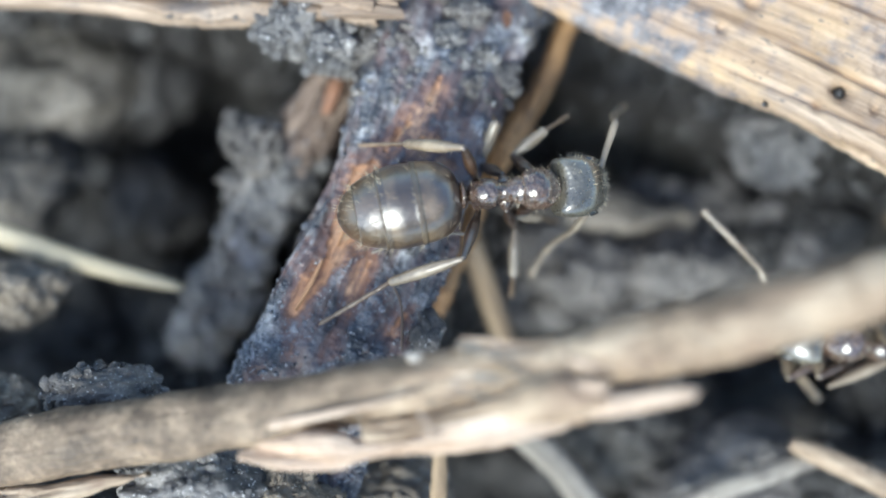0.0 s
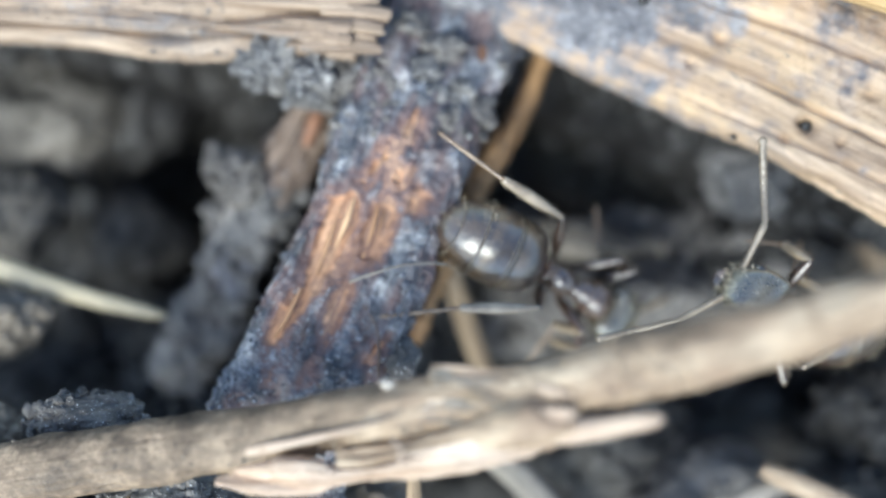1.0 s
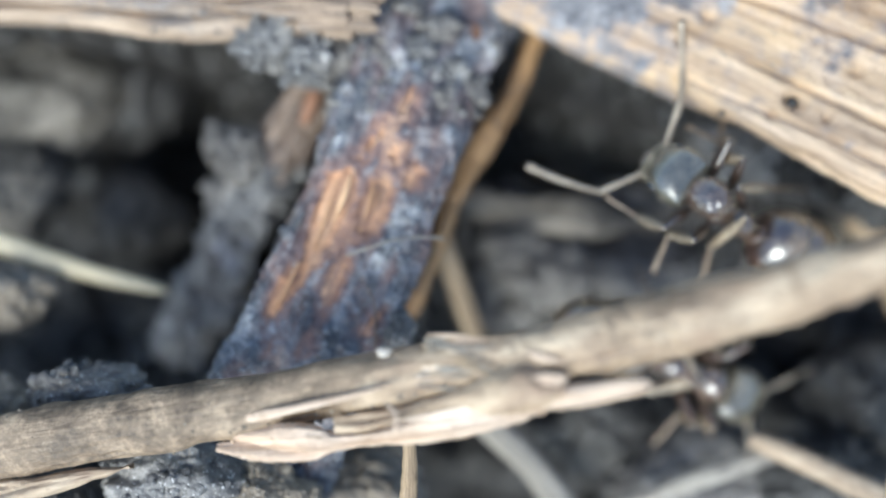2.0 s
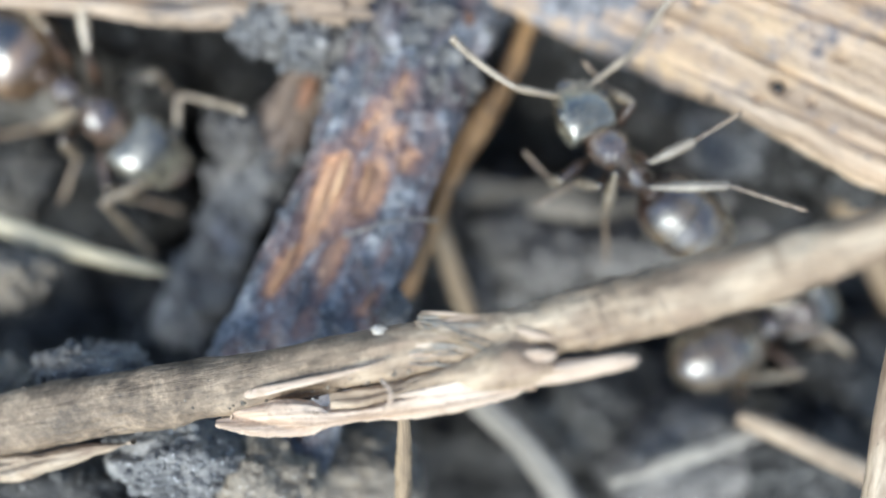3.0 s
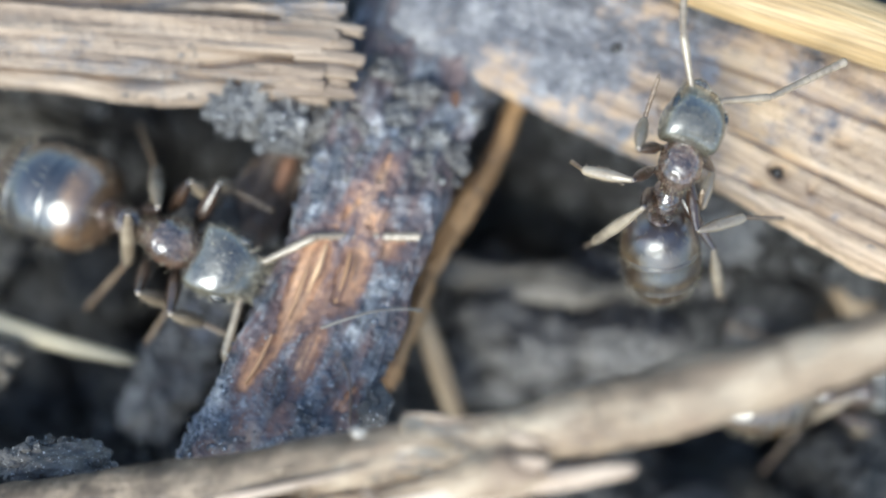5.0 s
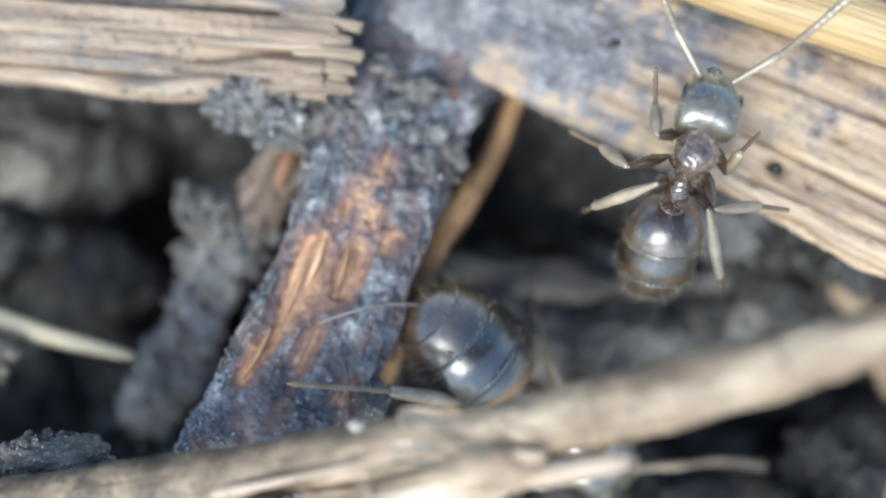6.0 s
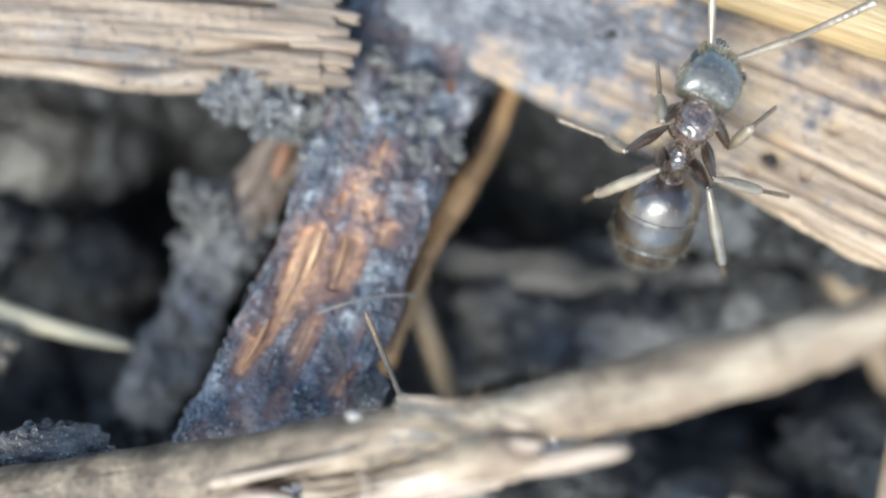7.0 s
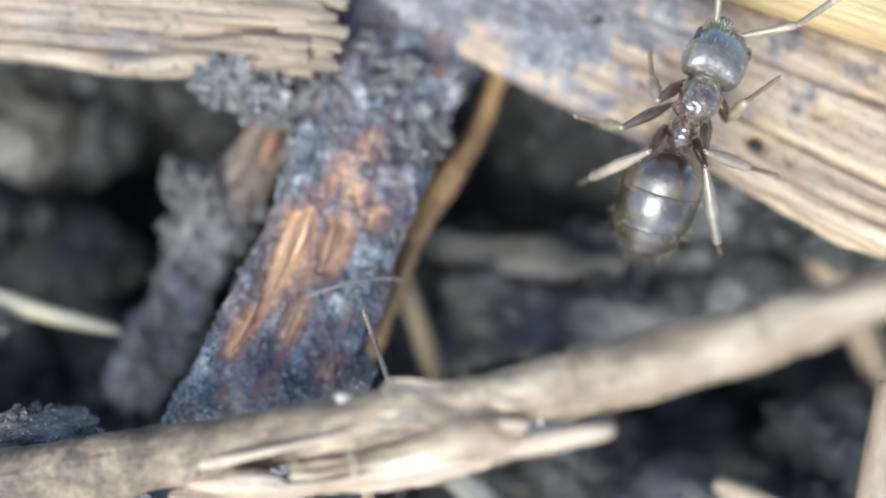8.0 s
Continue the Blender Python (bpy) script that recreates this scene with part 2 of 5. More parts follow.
WOOD_PALE = wood("weathered pale wood", (0.3, 0.2, 0.13), (0.56, 0.415, 0.295), (0.75, 0.59, 0.445), (0.62, 0.43, 0.24), (0.48, 0.74), (0.25, 0.6), grain=(0.3, 3.4), specks=(0.16, 0.15, 0.15), seed=1.0, crust=DIRT, weathered=(0.335, 0.28, 0.26))
WOOD_CHIP = wood("splintered wood", (0.16, 0.112, 0.083), (0.36, 0.275, 0.208), (0.55, 0.44, 0.345), (0.2, 0.182, 0.178), (0.54, 0.7), (0.6, 1.4), specks=(0.14, 0.13, 0.13), seed=4.0, crust=DIRT)
WOOD_DARK = wood("rotten wood", (0.32, 0.165, 0.105), (0.58, 0.335, 0.205), (0.76, 0.51, 0.345), (0.2, 0.12, 0.1), (0.5, 0.64), (0.8, 1.8), grain=(0.5, 4.0), rough=0.5, relief=0.05, seed=6.0,
                 crust=((0.033, 0.038, 0.048), (0.152, 0.16, 0.178), (0.5, 0.505, 0.52)), fringe=(0.19, 0.118, 0.108))
WOOD_ORANGE = wood("tan wood fibre", (0.34, 0.18, 0.1), (0.6, 0.36, 0.2), (0.76, 0.52, 0.32), (0.17, 0.11, 0.09), (0.56, 0.72), (1.2, 2.6), seed=8.0)
WOOD_GREY = wood("grey decayed wood", (0.075, 0.054, 0.044), (0.17, 0.125, 0.1), (0.29, 0.225, 0.185), (0.09, 0.085, 0.09), (0.5, 0.66), specks=(0.4, 0.4, 0.42), seed=11.0, crust=((0.034, 0.038, 0.052), (0.15, 0.158, 0.19), (0.48, 0.5, 0.55)))
STRAW = wood("dry stem", (0.25, 0.175, 0.12), (0.41, 0.315, 0.226), (0.59, 0.485, 0.37), (0.27, 0.185, 0.127), (0.5, 0.7), (1.3, 2.6), grain=(0.8, 4.0), rough=0.5, relief=0.05, specks=(0.1, 0.075, 0.06), seed=14.0, crust=((0.08, 0.056, 0.038), (0.22, 0.16, 0.108), (0.4, 0.3, 0.205)))
STRAW_PALE = wood("pale inner stem", (0.44, 0.29, 0.19), (0.66, 0.525, 0.42), (0.83, 0.71, 0.6), (0.34, 0.23, 0.15), (0.53, 0.7), (1.4, 3.0), rough=0.5, relief=0.05, specks=(0.26, 0.19, 0.14), seed=16.0)
STRAW_GREY = wood("grey stem fibre", (0.16, 0.145, 0.125), (0.32, 0.295, 0.26), (0.5, 0.465, 0.415), (0.17, 0.15, 0.135), (0.46, 0.64), (1.6, 3.0), specks=(0.12, 0.1, 0.085), seed=18.0)
STRAW_GOLD = wood("golden straw", (0.45, 0.3, 0.14), (0.56, 0.39, 0.2), (0.68, 0.51, 0.3), (0.36, 0.22, 0.1), (0.64, 0.8), rough=0.4, seed=20.0)
WOOD_TAN = wood("tan splinter wood", (0.24, 0.125, 0.055), (0.5, 0.3, 0.145), (0.66, 0.43, 0.235), (0.12, 0.08, 0.055), (0.5, 0.66), (0.7, 2.2), seed=29.0)
WOOD_RED = wood("reddish rotten wood", (0.14, 0.06, 0.035), (0.32, 0.165, 0.1), (0.46, 0.27, 0.18), (0.12, 0.08, 0.075), (0.5, 0.7), (1.2, 2.6), seed=28.0)
ROOT = wood("tan rootlet", (0.18, 0.125, 0.08), (0.33, 0.245, 0.16), (0.45, 0.35, 0.24), (0.14, 0.105, 0.085), seed=22.0)
# greyer and duller than ROOT, for the rootlet in the hollow
ROOT_GREY = wood("grey-brown rootlet", (0.1, 0.088, 0.074), (0.24, 0.215, 0.185), (0.4, 0.365, 0.32), (0.06, 0.055, 0.05), specks=(0.3, 0.29, 0.28), seed=27.0)
BLADE = wood("dry grass blade", (0.42, 0.35, 0.23), (0.62, 0.54, 0.38), (0.74, 0.66, 0.5), (0.4, 0.4, 0.26), grain=(0.2, 12.0), rough=0.42, seed=24.0)


# ---- ground ----
def ground_height(x, y):
    p = np.c_[x, y, np.zeros_like(x)]
    z = -5.9 + 0.9 * fbm(p, 0.35, 3, 2) + 0.75 * fbm(p + 31, 0.8, 3, 6, True)
    inner = np.exp(-((x / 14) ** 2 + (y / 11) ** 2))
    z = z + inner * (0.22 * fbm(p, 2.6, 3, 8, True) + 0.1 * fbm(p, 7.0, 3, 9, True))
    bump_at = lambda cx, cy, r, h: h * np.exp(-(((x - cx) ** 2 + (y - cy) ** 2) / r ** 2))
    z += bump_at(-6.8, 3.2, 1.6, 1.1) + bump_at(4.6, -3.4, 1.8, 1.3) + bump_at(-6.5, -3.6, 1.6, 1.5) + bump_at(7.5, -2.8, 1.5, 0.7)
    z += bump_at(-3.7, 0.6, 1.2, -1.9) + bump_at(-3.6, 2.6, 1.2, -1.6) + bump_at(2.5, 1.9, 1.3, -1.5) + bump_at(6.6, 1.0, 1.1, -1.9) + bump_at(3.6, -4.6, 0.8, -1.0) + bump_at(7.3, -2.0, 1.0, -1.6)
    # unseen soil banks under the wood pieces, added to keep light out of the hollows
    for pts, half in SHADE_BANKS:
        for (x0, y0, z0), (x1, y1, z1) in zip(pts[:-1], pts[1:]):
            dx, dy = x1 - x0, y1 - y0
            u = np.clip(((x - x0) * dx + (y - y0) * dy) / (dx * dx + dy * dy), 0, 1)
            d = np.hypot(x - x0 - u * dx, y - y0 - u * dy)
            z = np.maximum(z, z0 + u * (z1 - z0) - 3.2 * np.maximum(0, d - half + 0.25 * fbm(p, 1.4, 2, 12)) + 0.15 * fbm(p, 3.0, 2, 14))
    return z


# soil ridges hidden below the wood, put there to darken the hollows
SHADE_BANKS = [([(1.6, 5.2, -1.3), (3.0, 4.6, -1.0), (6.0, 3.2, -0.4), (10.0, 1.5, 0.3)], 1.0),      # under the pale wood
         ([(-10.0, 4.9, -1.5), (-3.0, 4.5, -1.5), (-0.9, 4.4, -1.5)], 0.55),                    # under the chip
         ([(0.9, 5.6, -2.2), (0.2, 3.6, -1.6), (-0.6, 1.0, -0.9), (-1.8, -1.9, -0.5), (-2.5, -3.6, -0.6)], 0.6),   # under the dark strip
         ([(-2.2, 2.2, -2.2), (-2.9, 0.6, -2.5), (-3.8, -1.4, -2.8)], 0.2),                     # under the grey strip
         ([(-9.0, -3.6, -1.2), (-5.0, -3.1, -1.0), (-2.4, -2.6, -0.8)], 0.35)]                      # under the stem


def ground_axis(half, step):
    fine = np.arange(-half, half + step / 2, step)
    far = half * 1.28 ** np.arange(1, 44)
    return np.r_[-far[::-1], fine, far]


gx, gy = ground_axis(11.0, 0.075), ground_axis(8.0, 0.075)
GX, GY = np.meshgrid(gx, gy)
gz = ground_height(GX.ravel(), GY.ravel())
cols = len(gx)
quads = [(r * cols + c, r * cols + c + 1, (r + 1) * cols + c + 1, (r + 1) * cols + c) for r in range(len(gy) - 1) for c in range(cols - 1)]
ground = new("ground", mesh_of("ground", np.c_[GX.ravel(), GY.ravel(), gz], quads, SOIL))
tagged(ground, "dark crumbly garden soil with deep hollows", "soil", kind="structure")

# ---- wood, stems and roots ----
def soft_spot(v, x, y, r, stretch=1.0, turn=0.0):
    """1 at (x, y) falling to 0 at about r, stretched along a direction turned from x."""
    c, sn = math.cos(radians(turn)), math.sin(radians(turn))
    a, b = (v[:, 0] - x) * c + (v[:, 1] - y) * sn, (v[:, 1] - y) * c - (v[:, 0] - x) * sn
    return np.exp(-((a / (r * stretch)) ** 2 + (b / r) ** 2))


# broad pale splinter with pits, a long crack and a grey dirty end
v, f, uv = strip([(0.35, 5.4, -0.1, 2.22), (1.32, 5.03, 0.05, 2.34), (2.65, 4.39, 0.3, 2.45), (5.11, 3.29, 0.7, 2.57), (7.15, 2.29, 0.95, 2.79), (10.36, 0.77, 1.4, 2.9)], 0.9,
                 n=480, m=220, square=3.6, groove=0.032, across=2.6, along=0.16, lump=0.12, fray=(0.25, 0.2), seed=3, split=0.6, grit=0.02)
top = v[:, 2] > 0.165 * v[:, 0] - 0.6
for x, y, r, h in ((5.7, 2.24, 0.11, 0.3), (5.58, 2.3, 0.09, 0.14), (6.12, 1.96, 0.07, 0.12), (5.36, 2.05, 0.08, 0.12), (4.47, 3.55, 0.14, 0.16), (4.0, 3.18, 0.08, 0.1), (6.58, 2.67, 0.09, 0.12)):
    v[:, 2] -= top * h * soft_spot(v, x, y, r)
for x, y, slope, from_x, depth, wide in ((4.38, 2.49, -0.47, 3.7, 0.08, 0.05), (4.92, 2.87, -0.5, 4.6, 0.17, 0.05), (4.07, 4.16, -0.4, 3.8, 0.1, 0.06)):
    crack = np.abs((v[:, 1] - y) - slope * (v[:, 0] - x) + 0.02 * np.sin(v[:, 0] * 2))
    v[:, 2] -= top * depth * np.exp(-(crack / wide) ** 2) * np.clip((v[:, 0] - from_x) / 0.8, 0, 1)
uphill = (v[:, 1] - 4.1 + 0.455 * (v[:, 0] - 2.5)) / 1.25
dirty = 0.52 - 0.11 * (v[:, 0] - 1.0) + 0.3 * np.clip((2.0 - v[:, 0]) / 1.5, 0, 1) + 0.2 * uphill + 0.28 * soft_spot(v, 2.6, 4.35, 0.7, 2.2, -24) + 0.55 * fbm(v * [1, 1, 0.5], 1.3, 4, 71) + 0.45 * fbm(v, 4.5, 3, 72) + 0.2 * soft_spot(v, 4.7, 2.1, 0.35, 2.0, -24)
upper_plank = thing("wood_plank", v, f, WOOD_PALE, "broad weathered pale wood splinter with a grey dirty end", "wood", uvs=uv, crust=np.clip(dirty, 0, 0.9))
plank_verts = v
# frayed chip
v, f, uv = strip([(-9.5, 4.72, 0.0, 1.75), (-5.83, 4.5, 0.2, 1.73), (-3.31, 4.26, 0.45, 1.71), (-0.81, 4.04, 0.65, 1.45)], 0.8,
                 n=420, m=240, square=3.4, groove=0.12, across=3.8, along=0.2, lump=0.1, fray=(0.2, 0.35), fray_freq=6.0, seed=5, split=2.4, grit=0.03)
dirty = 0.05 + 0.5 * fbm(v, 1.0, 3, 73) + 0.45 * soft_spot(v, -1.2, 4.75, 0.5, 2.0)
chip = thing("wood_chip", v, f, WOOD_CHIP, "beige splintered wood chip with a frayed broken end", "wood", uvs=uv, crust=np.clip(dirty, 0, 0.85))
chip_verts = v
# rotten dark strip, its crust worn off along the grain
v, f, uv = strip([(1.2, 6.17, -0.9, 2.19), (0.33, 3.92, -0.2, 2.28), (-0.59, 0.99, 0.55, 2.06), (-1.77, -1.83, 0.8, 2.23), (-2.46, -3.51, 0.8, 2.09)], 0.85,
                 n=760, m=240, square=3.0, groove=0.07, across=2.6, along=0.5, lump=0.2, fray=(0.2, 0.2), seed=8, split=0.8)


def bare(v, x0, y0, x1, y1, w):
    """Distance outside a strip of half width w round a line on the wood's top; below 0 inside."""
    d = np.array((x1 - x0, y1 - y0))
    q = v[:, :2] - (x0, y0)
    u = np.clip(q @ d / (d @ d), 0, 1)
    return np.hypot(q[:, 0] - u * d[0], q[:, 1] - u * d[1]) - w


ragged = 0.1 * fbm(np.c_[uv[:, 0] * 1.3, uv[:, 1] * 5.5, v[:, 2]], 1.0, 4, 86) + 0.08 * fbm(v, 4.0, 4, 83)
gap = np.full(len(v), 9.0)
for x0, y0, x1, y1, w in ((-1.13, 1.0, -1.42, 0.2, 0.17), (-1.0, 1.1, -1.22, 0.5, 0.1), (-1.4, 0.3, -1.56, -0.1, 0.1), (-0.54, 0.93, -0.74, 0.38, 0.14), (-0.05, 2.45, -0.2, 2.1, 0.02), (-0.2, 2.1, -0.5, 1.85, 0.0), (-0.5, 1.8, -0.82, 1.42, 0.04),
                          (-0.3, 1.55, -0.33, 1.45, 0.05), (0.06, 1.22, -0.05, 1.08, 0.06), (-1.64, -0.2, -2.08, -0.85, 0.06), (-1.2, -0.3, -1.34, -0.65, -0.02), (-0.45, -0.8, -0.52, -0.92, -0.05), (-1.55, -1.4, -1.65, -1.55, -0.05), (-2.0, -1.25, -2.15, -1.45, -0.03),
                          (-1.05, -0.2, -1.25, -0.62, -0.03), (-0.53, -0.9, -0.75, -1.2, -0.03), (-1.37, -0.8, -1.4, -0.92, -0.06), (-1.56, -1.32, -1.63, -1.48, -0.02), (-1.95, 0.1, -2.25, -0.35, -0.09), (-2.18, -0.95, -2.2, -1.3, -0.09), (-0.25, -0.25, -0.35, -0.5, -0.07)):
    gap = np.minimum(gap, bare(v, x0, y0, x1, y1, w) + ragged)
streak = fbm(np.c_[uv[:, 0] * 0.55, uv[:, 1] * 3.2, v[:, 2] * 0.5], 1.0, 4, 81)
worn = np.clip(0.42 - gap * 9.0, 0, 1)                                                        # bare wood
purple = np.clip(1.3 - gap / 0.24 + 1.0 * streak, 0, 1) * np.clip(1.25 - 0.6 * (v[:, 0] - 0.36 * v[:, 1] + 0.75), 0, 1)   # stained wood round it
crusted = np.clip(0.7 + 0.3 * fbm(v, 1.1, 3, 84) - 0.46 * purple - 0.7 * worn, 0, 0.9)
worn = np.clip(worn + 0.5 * purple, 0, 1)
v[:, 2] += (v[:, 2] > -0.9) * (1 - worn) * (0.03 + 0.035 * fbm(v, 5.0, 2, 85, True) + 0.03 * fbm(v, 12.0, 2, 87, True) + 0.06 * fbm(v, 2.4, 3, 89, True) + 0.17 * fbm(np.c_[uv[:, 0] * 0.7, uv[:, 1] * 3.4, v[:, 2]], 1.0, 3, 88, True))
bark = thing("bark_strip", v, f, WOOD_DARK, "rotten blue-black wood strip crusted with soil, worn orange along its grain", "wood", uvs=uv, crust=crusted)
bark_verts, bark_worn = v, worn
v, f, uv = strip([(-1.4, 3.2, -0.85, 0.9), (-1.85, 2.3, -0.8, 0.95), (-2.8, 0.8, -1.1, 0.84), (-3.56, -0.66, -1.45, 0.98), (-4.14, -1.85, -1.8, 0.8)], 0.75,
                 n=360, m=150, square=2.8, groove=0.09, across=2.6, along=0.5, lump=0.3, fray=(0.2, 0.5), seed=12, grit=0.08, split=1.0)
grey_strip = thing("bark_strip", v, f, WOOD_GREY, "brown-grey decayed wood strip dusted with soil beside the dark one", "wood", uvs=uv, crust=np.clip(0.42 - 0.13 * v[:, 1] + 0.8 * fbm(v, 1.1, 3, 91), 0, 0.9))
grey_verts = v


def splinter(name, ctrl, thick, material, label, parent=None, **kw):
    v, f, uv = strip(ctrl, thick, **{**dict(n=60, m=24, square=2.6, groove=0.02, lump=0.04), **kw})
    if parent is None:
        return thing(name, v, f, material, label, "wood" if "splinter" in name else "plant", uvs=uv)
    base = np.array(parent.location) / MM
    return part(name, v - base, f, material, parent, label, uvs=uv)


# prongs of the chip's broken end
for k, (x0, y0, x1, y1, z, w) in enumerate([(-1.63, 4.47, -0.47, 4.32, 0.62, 0.16), (-1.44, 4.16, -0.59, 4.1, 0.64, 0.2), (-1.44, 3.97, -0.42, 3.87, 0.67, 0.2), (-1.44, 3.74, -0.51, 3.66, 0.66, 0.2), (-1.73, 3.45, -0.57, 3.39, 0.6, 0.24), (-1.25, 3.56, -0.66, 3.53, 0.54, 0.15)]):
    splinter("wood_splinter", [(x0, y0, z - 0.08, w), (0.4 * x0 + 0.6 * x1, 0.4 * y0 + 0.6 * y1 + 0.015, z, w), (x1, y1, z - 0.05, w * 0.75)], 0.2, WOOD_CHIP, "broken wood splinter", chip,
             fray=(0.05, 0.12), fray_freq=14.0, groove=0.03, across=8.0, lump=0.05, grit=0.015, seed=40 + k, n=90, m=36)
# loose fibres in the worn places
for k, (x0, y0, x1, y1, w, z) in enumerate([(-1.5, 0.05, -1.15, 1.05, 0.08, 0.75), (-1.22, 0.45, -0.95, 1.15, 0.07, 0.72), (-0.82, 0.3, -0.6, 1.05, 0.09, 0.73), (-0.68, 0.45, -0.5, 1.0, 0.06, 0.73), (-2.08, -0.85, -1.7, -0.15, 0.05, 0.9), (-0.75, 1.45, -0.4, 1.9, 0.06, 0.51)]):
    splinter("wood_fibre", [(x0, y0, z - 0.06, w * 0.3), ((x0 + x1) / 2 + 0.02, (y0 + y1) / 2, z, w), (x1, y1, z - 0.06, w * 0.3)], 0.07, WOOD_ORANGE, "loose orange wood fibre", bark, fray=(0.04, 0.04), seed=30 + k, lump=0.04, m=14)
splinter("wood_fibre", [(-1.8, 2.1, -0.66, 0.18), (-1.68, 2.42, -0.58, 0.28), (-1.55, 2.78, -0.64, 0.2)], 0.2, WOOD_RED, "reddish bare patch of wood", grey_strip, fray=(0.06, 0.06), seed=37, lump=0.06, m=24)
v, f = clod_mesh((0.2, 0.26, 0.17), 38, 4, 0.5, 0.05)
part("wood_flake", v + np.array((-0.22, -1.18, 0.82)) - np.array(bark.location) / MM, f, SOIL_CLOD, bark, "loose grey-brown lump on the wood's edge")
edge_splinter = splinter("wood_splinter", [(2.05, 3.75, -1.0, 0.3), (1.62, 2.7, -0.85, 0.36), (1.2, 1.95, -0.7, 0.34), (0.72, 1.12, -0.55, 0.3), (0.36, 0.25, -0.4, 0.32), (0.12, -0.25, -0.4, 0.26), (-0.14, -0.85, -0.5, 0.28)], 0.4, WOOD_TAN,
                         "tan splinter along the edge of the dark wood strip", seed=50, fray=(0.15, 0.2), fray_freq=10.0, n=220, m=50, lump=0.13, grit=0.03, groove=0.04)
for k, (x0, y0, x1, y1, z, w) in enumerate([(1.5, 2.5, 1.05, 1.7, -0.66, 0.09), (0.95, 1.5, 0.5, 0.6, -0.46, 0.1), (0.55, 0.75, 0.2, -0.1, -0.36, 0.09), (0.28, 0.05, -0.06, -0.7, -0.4, 0.1)]):
    splinter("wood_fibre", [(x0, y0, z - 0.08, w * 0.3), ((x0 + x1) / 2 + 0.03, (y0 + y1) / 2, z + 0.02, w), (x1, y1, z - 0.08, w * 0.3)], 0.09, WOOD_TAN, "split orange fibre", edge_splinter, seed=130 + k, fray=(0.05, 0.05), lump=0.05, m=14)
splinter("rootlet", [(0.3, 0.75, -1.1, 0.3), (0.42, 0.25, -1.2, 0.36), (0.72, -0.68, -1.7, 0.38), (1.08, -1.7, -2.2, 0.36)], 0.36, ROOT, "tan rootlet hanging into the hollow", seed=51, square=2.1)
splinter("rootlet", [(0.59, 0.91, -2.3, 0.48), (1.55, 0.77, -2.3, 0.67), (2.6, 0.73, -2.3, 0.63), (3.35, 0.56, -2.3, 0.48), (4.2, 0.49, -2.3, 0.29)], 0.45, ROOT_GREY, "greyish rootlet deep in the hollow", seed=52, square=2.2, lump=0.3, grit=0.04, n=120, m=36)
splinter("rootlet", [(7.2, 1.9, -2.5, 0.5), (7.6, 0.9, -2.2, 0.6), (8.25, -0.4, -2.2, 0.6), (8.9, -1.6, -2.6, 0.5)], 0.5, ROOT, "brown rootlet curving over dark soil", seed=53, square=2.1)
splinter("grass_blade", [(-8.4, 0.85, -1.0, 0.3), (-7.25, 0.36, -1.0, 0.32), (-6.2, -0.03, -0.95, 0.32), (-5.2, -0.34, -0.95, 0.27), (-4.35, -0.55, -1.0, 0.2), (-4.08, -0.6, -1.05, 0.1)], 0.16, BLADE,
         "pale dry grass blade lying over a hollow", seed=55, square=2.0, groove=0.012)

# the near stem with its torn layers
v, f, uv = strip([(-9.0, -3.45, 1.3, 0.8), (-7.1, -3.05, 1.6, 0.85), (-5.8, -2.74, 1.9, 0.9), (-2.46, -2.12, 2.7, 0.82), (0.17, -1.57, 3.3, 0.64), (1.7, -1.3, 3.75, 0.64), (3.38, -0.86, 4.3, 0.72),
                  (4.65, -0.46, 4.75, 0.62), (5.64, -0.1, 5.1, 0.52), (7.5, 0.6, 5.7, 0.55), (9.5, 1.4, 6.3, 0.55)], 0.62,
                 n=900, m=90, square=2.3, groove=0.014, across=4.0, along=0.6, lump=0.12, fray=(0.2, 0.2), seed=15, split=0.5, grit=0.03)
v[:, 2] -= (v[:, 2] > 1.9) * 0.3 * soft_spot(v, -1.35, -2.17, 0.09, 4.5, 11)   # hollow where the layers part
stem = thing("dry_stem", v, f, STRAW, "long dry tan plant stem with torn peeling layers", "stem", uvs=uv,
             crust=np.clip(0.04 + 0.55 * fbm(v, 1.1, 3, 95) + 0.6 * soft_spot(v, 4.5, -0.45, 0.1, 4.0, 105) + 0.2 * soft_spot(v, 0.5, -1.5, 0.7, 1.6, 18) + 0.78 * np.clip((0.2 - v[:, 0]) / 2.6, 0, 1), 0, 0.8))
stem_verts = v
